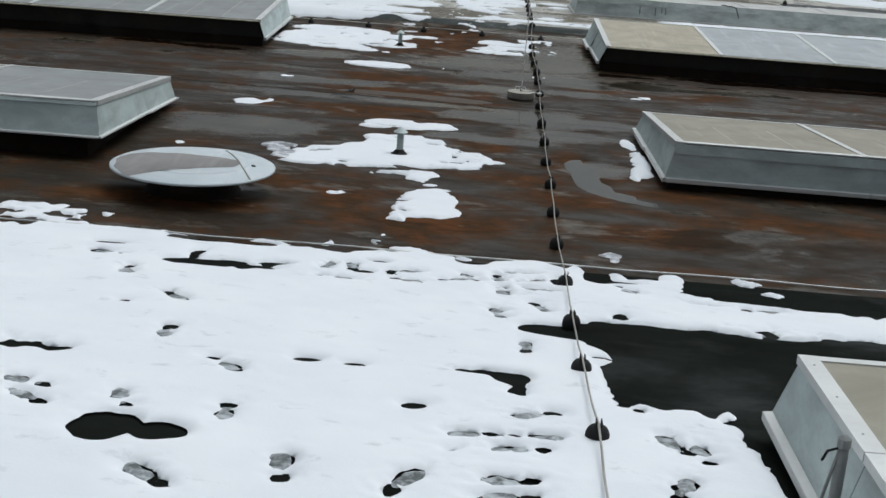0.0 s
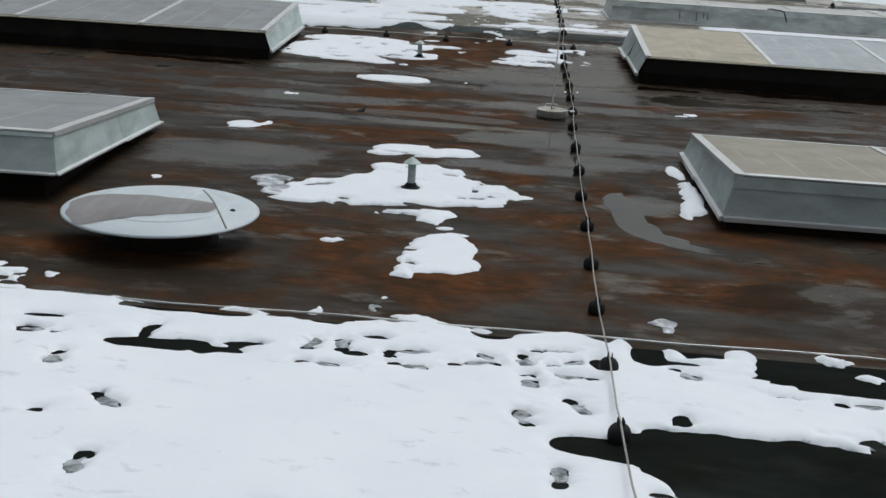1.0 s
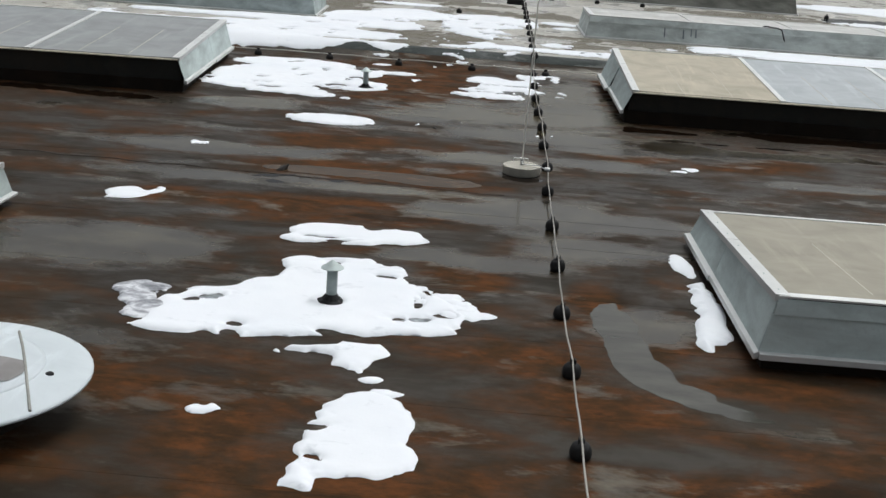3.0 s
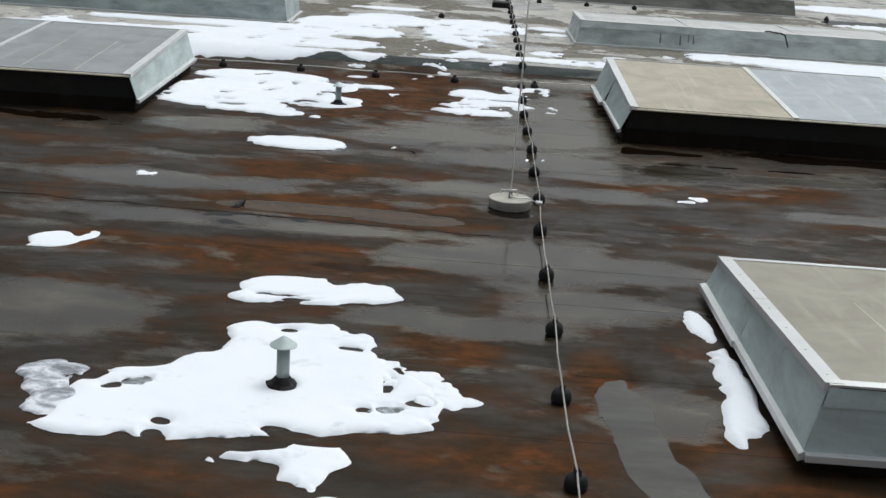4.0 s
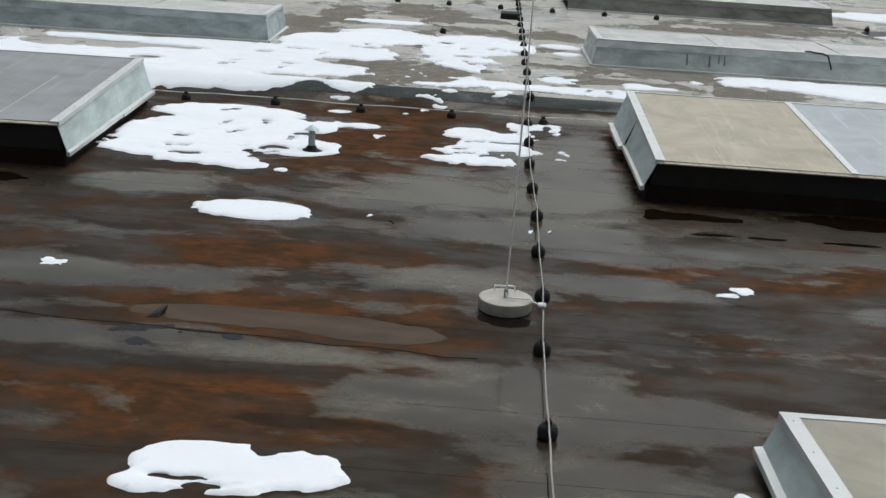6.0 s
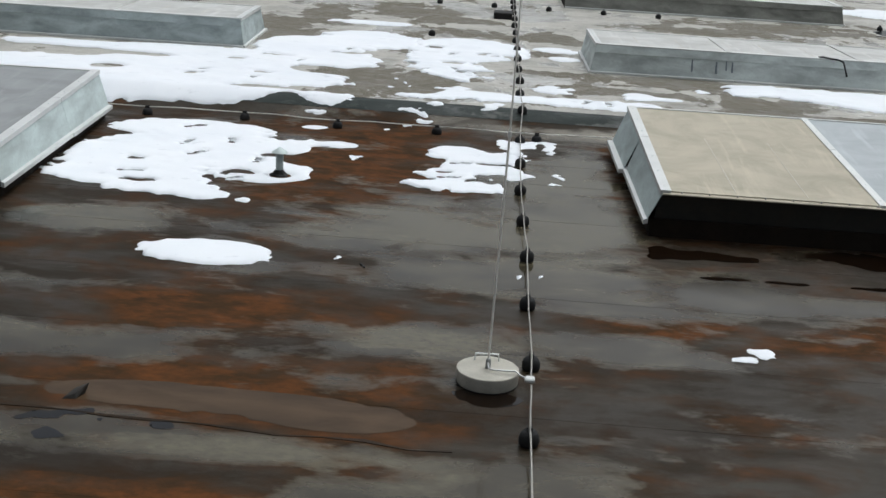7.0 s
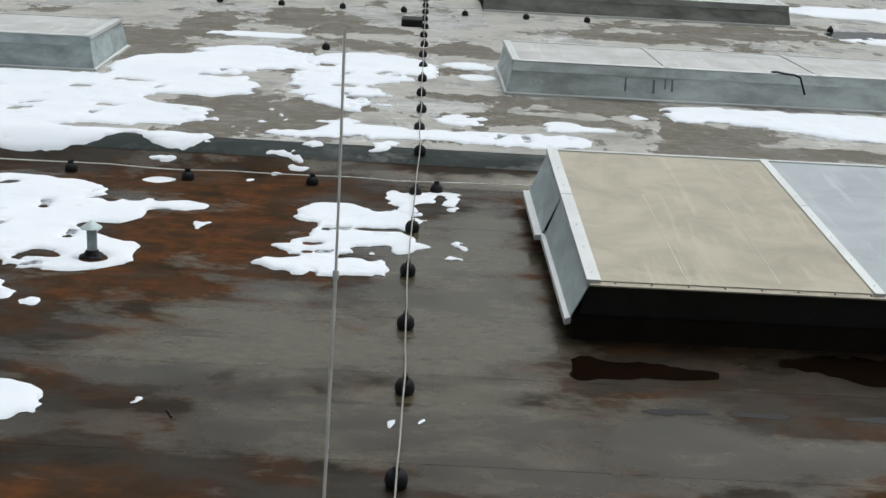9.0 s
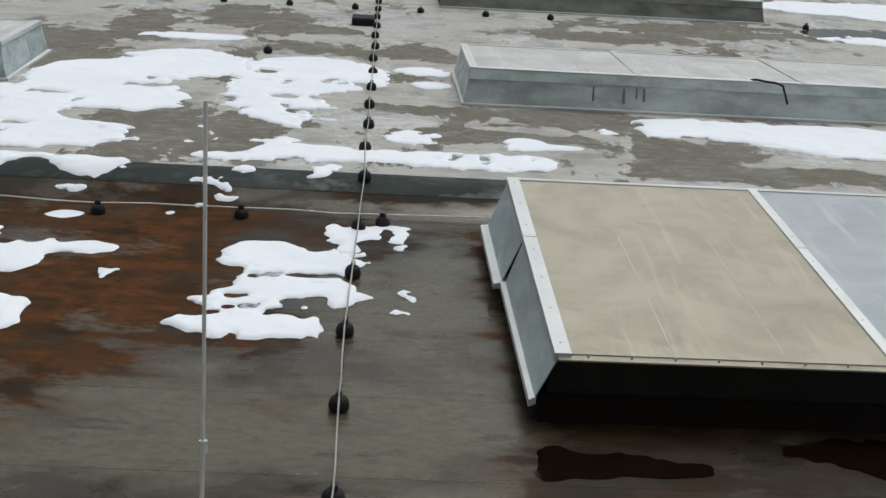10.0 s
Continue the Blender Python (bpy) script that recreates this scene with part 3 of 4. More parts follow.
          [(xa, ya - wa, 0.003), (xb, yb - wb, 0.003), (xb, yb + wb, 0.003), (xa, ya + wa, 0.003)])
tagged(new("trim_seam", finish(bm, "trim_seam", SEAM)), "dark welded seam in the brown felt", "seam", kind="structure")


# ---- rooflights ----
def rooflight(label, corner, along, length, side_top, depth, top_front, top_back, panels, cladding, tilt, sill=0.13, base=0.0, front="metal", square=True, ribs=None, sill_back=None, front_lean=0.09, back_lean=0.06, drip=0.035, inset=0.03, split=True, slipped=False):
    """A low rooflight row: felt kerb, sheet-metal end and front, flat top of sheets between strips.
    corner: the end's foot at the front; along: +1 or -1, the way it runs; side_top: how far the end leans in."""
    ob = new("rooflight")
    ob.matrix_world = Matrix.Translation((corner[0], corner[1], base)) @ pose(0, 0, 0, 0, 0, tilt)
    s, L, D = along, length, depth
    shear = 0.0 if square else -math.tan(radians(tilt))

    def P(u, v, z):
        return (s * u + shear * -v * 1.0, v, z)

    def plate(name, a, b, c, d, thick, material, label=""):
        bm = bmesh.new()
        slab(bm, P(*a), P(*b), P(*c), P(*d), thick * s)
        return part(name, bm, material, ob, label)

    lean = side_top
    face = front_lean if front == "metal" else 0.0
    back = D - back_lean
    rear = sill if sill_back is None else sill_back
    sill_at = lambda v: sill + (rear - sill) * v / D
    top_at = lambda v: top_front + (top_back - top_front) * (v - face) / (back - face)
    bm = bmesh.new()
    prism(bm, [P(inset, inset, -0.02), P(L, inset, -0.02), P(L, D - inset, -0.02), P(inset, D - inset, -0.02)],
          [P(inset, inset, sill), P(L, inset, sill), P(L, D - inset, rear), P(inset, D - inset, rear)])
    part("kerb", bm, FELT_KERB, ob, "dark bitumen-covered kerb")
    # end of sheet metal, in two lengths with a joint
    joint = 0.58 * D
    tj = top_at(joint) - 0.012
    gap, set_out = (0.004, 0.0) if not slipped else (0.022, 0.022)
    plate("end_panel", (0, 0, sill), (lean, face, top_front - 0.012), (lean, joint - 0.004, tj), (0, joint - 0.004, sill_at(joint)), 0.006, cladding)
    plate("end_panel", (-set_out, joint + gap, sill_at(joint)), (lean, joint + gap, tj), (lean, back, top_back - 0.012), (-set_out, D, rear), 0.006, cladding)
    for v0, v1, out in ((0.0, joint, 0.0), (joint + 0.006, D, -0.045 if slipped else -0.012)):
        bm = bmesh.new()
        z0, z1 = sill_at(v0), sill_at(v1)
        prism(bm, [P(-0.035 + out, v0 - 0.03, z0 - drip), P(0.008, v0, z0 - drip), P(0.008, v1, z1 - drip), P(-0.035 + out, v1, z1 - drip)],
              [P(-0.035 + out, v0 - 0.03, z0 + 0.006), P(0.008, v0, z0 + 0.012), P(0.008, v1, z1 + 0.012), P(-0.035 + out, v1, z1 + 0.006)])
        part("flange", soften(bm), STRIP, ob, "pale folded drip edge")
    if front == "metal":
        joint_at = 0.72 if split else 0.90
        mid = sill + (top_front - sill) * joint_at
        vm = face * joint_at
        plate("front_panel", (0, 0, sill), (L, 0, sill), (L, vm, mid), (lean * joint_at, vm, mid), 0.006, cladding)
        plate("fascia", (lean * joint_at, vm - 0.012, mid), (L, vm - 0.012, mid), (L, face - 0.008, top_front), (lean, face - 0.008, top_front), 0.008, cladding)
        u = 0.0
        while u < L - 0.05:
            u2 = min(u + 1.9, L)
            bm = bmesh.new()
            prism(bm, [P(u, -0.035, sill - drip), P(u2 - 0.005, -0.035, sill - drip), P(u2 - 0.005, 0.008, sill - drip), P(u, 0.008, sill - drip)],
                  [P(u, -0.035, sill + 0.004), P(u2 - 0.005, -0.035, sill + 0.004), P(u2 - 0.005, 0.008, sill + 0.012), P(u, 0.008, sill + 0.012)])
            part("flange", soften(bm), STRIP, ob, "pale folded drip edge")
            u = u2
    else:
        bm = bmesh.new()
        prism(bm, [P(0.05, 0.10, -0.02), P(L, 0.10, -0.02), P(L, 0.16, -0.02), P(0.05, 0.16, -0.02)],
              [P(lean * 0.9, 0.05, top_front - 0.03), P(L, 0.05, top_front - 0.03), P(L, 0.11, top_front - 0.03), P(lean * 0.9, 0.11, top_front - 0.03)])
        part("front_upstand", bm, FELT_BLACK, ob, "black wet bitumen face")
    # back
    plate("back_panel", (lean, back, top_back - 0.012), (L, back, top_back - 0.012), (L, D, rear), (0, D, rear), 0.006, cladding)
    # top sheets and strips
    width = 1.74
    u, n = lean, 0
    while u < L - 0.1:
        u2 = min(u + width, L)
        plate("rooflight_sheet", (u + 0.03, face + 0.02, top_front), (u2 - 0.03, face + 0.02, top_front),
              (u2 - 0.03, back - 0.02, top_back), (u + 0.03, back - 0.02, top_back), 0.012, panels[n % len(panels)])
        for f in (0.34, 0.67):
            w = u + (u2 - u) * f
            bm = bmesh.new()
            v0, v1 = face + 0.10, face + 0.62 * (back - face)
            prism(bm, [P(w - 0.007, v0, top_at(v0) + 0.009), P(w + 0.007, v0, top_at(v0) + 0.009), P(w + 0.007, v1, top_at(v1) + 0.009), P(w - 0.007, v1, top_at(v1) + 0.009)],
                  [P(w - 0.003, v0, top_at(v0) + 0.0132), P(w + 0.003, v0, top_at(v0) + 0.0132), P(w + 0.003, v1, top_at(v1) + 0.0132), P(w - 0.003, v1, top_at(v1) + 0.0132)])
            part("rib", bm, SHEET_WORN, ob)
        hw = 0.05 if u == lean else 0.032
        bm = bmesh.new()
        a, b = (u - 0.02, u + 0.065) if u == lean else (u - hw, u + hw)
        cut = 0.58
        for f0, f1 in ((0.0, cut - 0.002), (cut + 0.002, 1.0)):
            v0, v1 = face + (back - face) * f0, face + (back - face) * f1
            prism(bm, [P(a, v0, top_at(v0) - 0.02), P(b, v0, top_at(v0) + 0.004), P(b, v1, top_at(v1) + 0.004), P(a, v1, top_at(v1) - 0.02)],
                  [P(a, v0, top_at(v0) + 0.022), P(b, v0, top_at(v0) + 0.022), P(b, v1, top_at(v1) + 0.022), P(a, v1, top_at(v1) + 0.022)])
        strip = part("cover_strip", bm, (ribs or STRIP) if n else STRIP, ob, "pale aluminium cover strip")
        for k in range(7):
            v = face + 0.12 + (back - face - 0.24) * k / 6
            bm = bmesh.new()
            lathe(bm, [(0.006, top_at(v) + 0.020), (0.006, top_at(v) + 0.024), (0.004, top_at(v) + 0.026)], 8, *P((a + b) / 2, v, 0)[:2])
            part("screw", bm, ZINC, strip)
        u, n = u2, n + 1
    if front == "metal":
        plate("front_strip", (lean, face - 0.012, top_front + 0.006), (L, face - 0.012, top_front + 0.006),
              (L, face + 0.045, top_front + 0.010), (lean, face + 0.045, top_front + 0.010), 0.012, STRIP)
    else:
        plate("front_strip", (lean, face - 0.02, top_front - 0.014), (L, face - 0.02, top_front - 0.014),
              (L, face + 0.03, top_front - 0.004), (lean, face + 0.03, top_front - 0.004), 0.010, SHEET_BEIGE)
        for k in range(int(L / 0.22)):
            bm = bmesh.new()
            lathe(bm, [(0.007, top_front - 0.002), (0.007, top_front + 0.010), (0.004, top_front + 0.012)], 8, *P(lean + 0.15 + 0.22 * k, face + 0.005, 0)[:2])
            part("screw", bm, IRON, ob)
    plate("back_strip", (lean, back - 0.05, top_back + 0.008), (L, back - 0.05, top_back + 0.008),
          (L, back + 0.012, top_back + 0.004), (lean, back + 0.012, top_back + 0.004), 0.012, STRIP)
    return tagged(ob, label, "rooflight", "rooflights on the roof")


rooflight("low rooflight with zinc sides and dusty beige sheets, snow beside it", (1.09, 1.35), 1, 9.5, 0.07, 2.58, 0.435, 0.260,
          [SHEET_DUSTY, SHEET_DUSTY], ZINC, 0.8, sill=0.105, sill_back=0.075, front_lean=0.02, back_lean=0.005)
rooflight("low rooflight with zinc sides beside the round dome", (-4.033, 0.60), -1, 9.0, 0.05, 2.97, 0.50, 0.290,
          [SHEET_GREY, SHEET_DUSTY], ZINC, 2.4, sill=0.215, sill_back=0.065, front_lean=0.10, back_lean=0.06, drip=0.012, inset=0.14, split=False)
rooflight("low rooflight with yellowed sheet, black front and zinc end", (0.945, 8.96), 1, 10.5, 0.10, 2.85, 0.375, 0.51,
          [SHEET_BEIGE, SHEET_PALE, SHEET_PALE], ZINC, 0.8, front="black", sill=0.145, slipped=True)
rooflight("low rooflight with grey sheets, black front and zinc end", (-4.17, 8.66), -1, 9.5, 0.08, 3.15, 0.385, 0.49,
          [SHEET_GREY, SHEET_GREY], ZINC, 3.0, front="black", sill=0.135)
far_light = rooflight("weathered teal-grey metal rooflight with a dusty flat top", (0.87, 15.72), 1, 14.0, 0.06, 1.75, 0.36, 0.34,
          [SHEET_OLD, SHEET_OLD], ZINC_OLD, 1.2, sill=0.02, base=0.2, ribs=SHEET_OLD)
rooflight("weathered teal-grey metal rooflight beside the long snow drift", (-3.78, 15.75), -1, 12.0, 0.06, 1.75, 0.36, 0.34,
          [SHEET_OLD, SHEET_OLD], ZINC_TEAL, 2.0, sill=0.02, base=0.2, ribs=SHEET_OLD)
rooflight("distant weathered metal rooflight across the far bay", (6.1, 23.3), -1, 5.3, 0.05, 1.75, 0.34, 0.33,
          [SHEET_OLD, SHEET_OLD], ZINC_DIM, 1.0, sill=0.02, base=0.2, ribs=SHEET_OLD)
rooflight("rooflight with zinc end and brownish sheet standing by the snow", (0.87, -7.25), 1, 6.0, 0.07, 2.52, 0.46, 0.42,
          [SHEET_DUSTY, SHEET_DUSTY], ZINC, 1.0, base=0.29)

# dark drip marks on the metal front of the far rooflight
for u, z0, z1, w in ((1.33, 0.10, 0.25, 0.012), (1.65, 0.09, 0.24, 0.014), (1.78, 0.14, 0.26, 0.010), (1.86, 0.12, 0.25, 0.013)):
    bm = bmesh.new()
    v0, v1 = 0.0648 * (z0 - 0.02) / 0.245, 0.0648 * (z1 - 0.02) / 0.245
    prism(bm, [(u - w, v0 - 0.011, z0), (u + w, v0 - 0.011, z0), (u + 0.7 * w, v1 - 0.011, z1), (u - 0.8 * w, v1 - 0.011, z1)],
          [(u - w, v0 + 0.001, z0), (u + w, v0 + 0.001, z0), (u + 0.7 * w, v1 + 0.001, z1), (u - 0.8 * w, v1 + 0.001, z1)])
    part("drip_mark", bm, STAIN, far_light, "dark drip mark")

# loose cable over the far rooflight's edge
bm = bmesh.new()
tube(bm, [(3.86, 15.93, 0.578), (3.90, 15.84, 0.600), (3.98, 15.80, 0.590), (4.08, 15.79, 0.585), (4.15, 15.765, 0.560), (4.18, 15.74, 0.47), (4.21, 15.72, 0.38)], 0.012, 8)
tagged(new("loose_cable", finish(bm, "loose_cable", PLASTIC, True)), "dark loose cable hanging over the metal edge", "cable")

# steel prop at the near rooflight
prop = new("steel_prop")
prop.location = (0.79, -5.87, 0.365)
bm = bmesh.new()
lathe(bm, [(0.021, 0.0), (0.021, 0.40), (0.019, 0.43)], 16)
part("post", bm, IRON, prop, "", True)
bm = bmesh.new()
lathe(bm, [(0.019, 0.43), (0.024, 0.436), (0.024, 0.468), (0.010, 0.480)], 16)
part("cap", bm, IRON, prop)
bm = bmesh.new()
tube(bm, [(-0.015, 0.0, 0.43), (-0.05, 0.01, 0.41), (-0.062, 0.015, 0.37)], 0.005, 8)
part("hook", bm, PLASTIC, prop)
bm = bmesh.new()
tube(bm, [(-0.014, -0.004, 0.425), (-0.055, -0.02, 0.22), (-0.098, -0.035, 0.0)], 0.006, 8)
part("strut", bm, IRON, prop)
tagged(prop, "grey steel tube post standing by the rooflight", "prop")


# ---- round dome light ----
dome = new("dome_light")
dome.location = (-3.0, -0.10, 0.015)
bm = bmesh.new()
lathe(bm, [(0.40, -0.02), (0.36, 0.03), (0.35, 0.20)], 48)
part("kerb", bm, FELT_KERB, dome, "black bitumen-covered round kerb")
bm = bmesh.new()
lathe(bm, [(0.658, 0.170), (0.676, 0.176), (0.676, 0.188), (0.662, 0.195), (0.57, 0.208), (0.47, 0.222)], 56)
part("rim", bm, OPAL_RIM, dome, "pale acrylic rim", True)
bm = bmesh.new()
lathe(bm, [(0.469, 0.219), (0.44, 0.226), (0.36, 0.236), (0.24, 0.245), (0.12, 0.249), (0.02, 0.250)], 48)
part("shell", bm, OPAL_RIM, dome, "pale acrylic shell", True)


def dome_height(d):
    return 0.250 - 0.10 * d * d - 0.03 * d ** 4 if d < 0.47 else 0.222 - 0.14 * (d - 0.47)


# thin grey sheet on the dome that paints a reflection, drawn out to a point
bm = bmesh.new()
film = []
for n in range(64):
    a = math.tau * n / 64
    u, v = math.cos(a), math.sin(a)
    # a wedge: a straight upper edge, a slanting lower one, a point at the bar, clipped by the shell
    cx, cy = -0.12, -0.10
    reach = 0.50
    for nx, ny, d in ((0.06, 1.0, 0.12), (0.52, -1.0, 0.36), (0.75, 0.66, 0.36)):
        if nx * u + ny * v > 1e-3:
            reach = min(reach, (d - nx * cx - ny * cy) / (nx * u + ny * v))
    reach *= 1.0 + 0.03 * math.sin(5 * a) + 0.02 * math.sin(11 * a)
    film.append((cx + reach * u, cy + reach * v))
rings = []
for k in (1.0, 0.8, 0.6, 0.4, 0.2):
    ring = []
    for x, y in film:
        px, py = x * k - 0.12 * (1 - k), y * k - 0.10 * (1 - k)
        ring.append(bm.verts.new((px, py, dome_height(math.hypot(px, py)) + (0.006 if k < 1 else 0.002))))
    rings.append(ring)
for ra, rb in zip(rings, rings[1:]):
    for n in range(64):
        bm.faces.new((ra[n], ra[(n + 1) % 64], rb[(n + 1) % 64], rb[n]))
bm.faces.new(rings[-1])
part("silt_film", bm, DOME_REFLECTION, dome, "thin grey wedge painting a reflection, drawn to a point", True)
bm = bmesh.new()
tube(bm, [(0.16, 0.50, 0.216), (0.27, 0.27, 0.236), (0.36, 0.07, 0.240), (0.47, -0.18, 0.219), (0.55, -0.36, 0.200)], 0.007, 6)
part("clamp_bar", bm, ZINC_DIM, dome)
bm = bmesh.new()
lathe(bm, [(0.020, 0.200), (0.020, 0.222), (0.010, 0.228)], 10, 0.50, 0.01)
part("bolt", bm, PLASTIC, dome)
tagged(dome, "round opal acrylic roof dome on a black kerb", "dome light")


# ---- lightning protection ----
def conductor_holder():
    ob = new("conductor_holder")
    bm = bmesh.new()
    lathe(bm, [(0.042, 0.0), (0.051, 0.010), (0.054, 0.026), (0.053, 0.046), (0.047, 0.064), (0.036, 0.078), (0.018, 0.085)], 18)
    part("pot", bm, PLASTIC, ob, "black weighted plastic pot", True)
    bm = bmesh.new()
    box(bm, -0.014, -0.022, 0.083, -0.0085, 0.022, 0.108)
    box(bm, 0.0085, -0.022, 0.083, 0.014, 0.022, 0.108)
    part("clip", bm, PLASTIC, ob)
    return tagged(ob, "black plastic pot holding the lightning conductor wire", "conductor holder", "conductor holders")


first_holder = conductor_holder()
main_line = []
for k in range(-8, 13):
    y = k + {5: 0.13, 6: 0.09, 8: 0.10, 7: 0.10, 9: 0.03, 2: -0.05, 3: -0.05, -1: 0.06, -3: -0.07}.get(k, 0.0)
    sway = {5: 0.008, 6: 0.018, 7: 0.022, 8: 0.030}.get(k, 0.0)
    main_line.append((0.02 - 0.0058 * max(k + 2, 0) + 0.008 * math.sin(k * 2.3) + sway, y))
y = 12.72
while y < 30:
    main_line.append((-0.05 - 0.013 * (y - 12.7) + 0.008 * math.sin(y * 3.1), y))
    y += 0.88
cross_line = [(-12.26 + 1.03 * n + 0.02 * math.sin(n * 1.7), 12.12 + 0.05 * math.sin(n * 2.9)) for n in range(13)]
far_line = [(-9.62 + 1.01 * n, 22.45 + 0.03 * math.sin(n)) for n in range(13)]
first = True
for x, y in main_line + cross_line + far_line + [(-1.40, 18.15), (6.68, 22.93)]:
    m = pose(x, y, ground_z(y) - 0.002, random.uniform(-2, 2), random.uniform(-2, 2), random.uniform(-8, 8) + (90 if (x, y) in cross_line else 0))
    if first:
        first_holder.matrix_basis = m
        first = False
    else:
        copy_thing(first_holder, m)


def wire(name, label, points, radius, material=None):
    bm = bmesh.new()
    tube(bm, points, radius, 8)
    ob = new(name, finish(bm, name, material or ALU, True))
    return tagged(ob, label, "wire")


pts = []
for (xa, ya), (xb, yb) in zip(main_line, main_line[1:]):
    for f in (0.0, 0.25, 0.5, 0.75):
        dip = -0.022 * math.sin(math.pi * f)
        pts.append((xa + (xb - xa) * f + 0.003 * math.sin(7 * (ya + f)) * math.sin(math.pi * f), ya + (yb - ya) * f,
                    ground_z(ya) * (1 - f) + ground_z(yb) * f + 0.093 + dip))
wire("conductor_wire", "pale aluminium lightning conductor wire on black pots", pts, 0.0052)
pts = []
for (xa, ya), (xb, yb) in zip(cross_line, cross_line[1:]):
    for f in (0.0, 0.33, 0.67):
        pts.append((xa + (xb - xa) * f, ya + (yb - ya) * f, 0.092 + 0.005 * math.sin(3 * xa) + 0.008 * math.sin(math.pi * f * 1.5)))
pts.append((1.06, 12.13, 0.11))
wire("conductor_wire", "thin pale conductor wire crossing before the far bay", pts, 0.0048, ROD)
pts = [(-14 + 0.5 * n, -1.40 + 0.012 * (-14 + 0.5 * n) + 0.008 * math.sin(1.3 * n), 0.016 + 0.005 * math.sin(2.1 * n)) for n in range(60)]
wire("conductor_wire", "thin pale conductor wire along the snow edge", pts, 0.006, STRIP)

# rod base of concrete, with rod and lead
stand = new("rod_base")
stand.location = (-0.250, 5.865, 0)
bm = bmesh.new()
lathe(bm, [(0.160, 0.0), (0.171, 0.006), (0.1735, 0.010), (0.1765, 0.074), (0.1768, 0.080), (0.1758, 0.0835), (0.1735, 0.0855), (0.171, 0.086), (0.158, 0.0862)], 40)
part("weight", bm, CONCRETE, stand, "round cast concrete weight", True)
bm = bmesh.new()
lathe(bm, [(0.145, -0.002), (0.176, 0.001), (0.176, 0.005), (0.145, 0.007)], 32)
part("mat", bm, PLASTIC, stand)
bm = bmesh.new()
tube(bm, [(-0.078, 0.105, 0.075), (-0.075, 0.108, 0.124), (0.056, 0.112, 0.126), (0.060, 0.108, 0.075)], 0.006, 8)
part("carrying_handle", bm, STRIP, stand, "bent steel carrying handle")
bm = bmesh.new()
lathe(bm, [(0.015, 0.08), (0.015, 0.138), (0.011, 0.144)], 12)
part("socket", bm, IRON, stand)
tagged(stand, "round concrete weight holding the air-termination rod", "rod base")

rod = new("lightning_rod")
rod.location = (-0.250, 5.865, 0.14)
bm = bmesh.new()
tube(bm, [(0, 0, -0.03), (0.011, 0.072, 0.63), (0.020, 0.135, 1.255)], 0.0062, 10)
part("lower_rod", bm, ROD, rod)
bm = bmesh.new()
tube(bm, [(0.020, 0.133, 1.24), (0.0202, 0.136, 1.27)], 0.0105, 10)
part("coupling", bm, STRIP, rod)
bm = bmesh.new()
tube(bm, [(0.020, 0.135, 1.255), (0.022, 0.16, 1.66), (0.023, 0.180, 2.07)], 0.0048, 10)
part("upper_rod", bm, ROD, rod)
tagged(rod, "slim aluminium air-termination rod rising from its concrete weight", "lightning rod")

bm = bmesh.new()
tube(bm, [(-0.250, 5.850, 0.122), (-0.245, 5.805, 0.108), (-0.20, 5.798, 0.105), (-0.095, 5.805, 0.105), (-0.070, 5.765, 0.100), (-0.03, 5.74, 0.092)], 0.0058, 8)
lead = new("connecting_wire", finish(bm, "connecting_wire", STRIP, True))
tagged(lead, "short pale wire joining the rod to the conductor", "wire")
bm = bmesh.new()
box(bm, -0.045, 5.71, 0.078, 0.012, 5.765, 0.106)
clamp = new("wire_clamp", finish(soften(bm, 0.008), "wire_clamp", STRIP))
tagged(clamp, "small pale metal clamp on the conductor wire", "clamp")


# ---- vent pipes ----
def vent_pipe(x, y, height, label):
    ob = new("vent_pipe")
    ob.location = (x, y, 0)
    bm = bmesh.new()
    lathe(bm, [(0.034, -0.01), (0.034, height - 0.05), (0.030, height - 0.05)], 20)
    part("shaft", bm, PIPE, ob, "", True)
    bm = bmesh.new()
    lathe(bm, [(0.028, height - 0.042), (0.071, height - 0.044), (0.071, height - 0.039), (0.005, height + 0.008)], 24)
    part("hood", bm, ZINC, ob, "pale conical rain hood")
    bm = bmesh.new()
    lathe(bm, [(0.084, 0.002), (0.076, 0.010), (0.055, 0.018), (0.043, 0.045), (0.0345, 0.052)], 28)
    for v in bm.verts:
        if v.co.z < 0.03:
            v.co.xy *= 1.0 + 0.16 * math.sin(3 * math.atan2(v.co.y, v.co.x) + x) + 0.08 * math.sin(7 * math.atan2(v.co.y, v.co.x))
    part("collar", bm, PLASTIC, ob, "ragged black bitumen collar")
    return tagged(ob, label, "vent pipe", "vent pipes")


vent_pipe(-1.455, 1.895, 0.265, "small zinc vent pipe with conical hood standing in snow")
vent_pipe(-2.21, 10.03, 0.25, "small zinc vent pipe with hood at the snow's edge")

# dark paver by the far conductor
bm = bmesh.new()
box(bm, -0.51, 20.75, 0.195, -0.19, 21.15, 0.31)
slabby = new("dark_block", finish(soften(bm, 0.015), "dark_block", PLASTIC))
tagged(slabby, "dark weighted block beside the conductor wire", "block")

# scrap of torn felt
bm = bmesh.new()
prism(bm, [(-2.445, 5.22, 0.0), (-2.375, 5.23, 0.0), (-2.35, 5.31, 0.0), (-2.41, 5.29, 0.0)],
      [(-2.43, 5.235, 0.012), (-2.38, 5.245, 0.025), (-2.335, 5.325, 0.055), (-2.40, 5.30, 0.03)])
scrap = new("felt_scrap", finish(bm, "felt_scrap", FELT_BLACK))
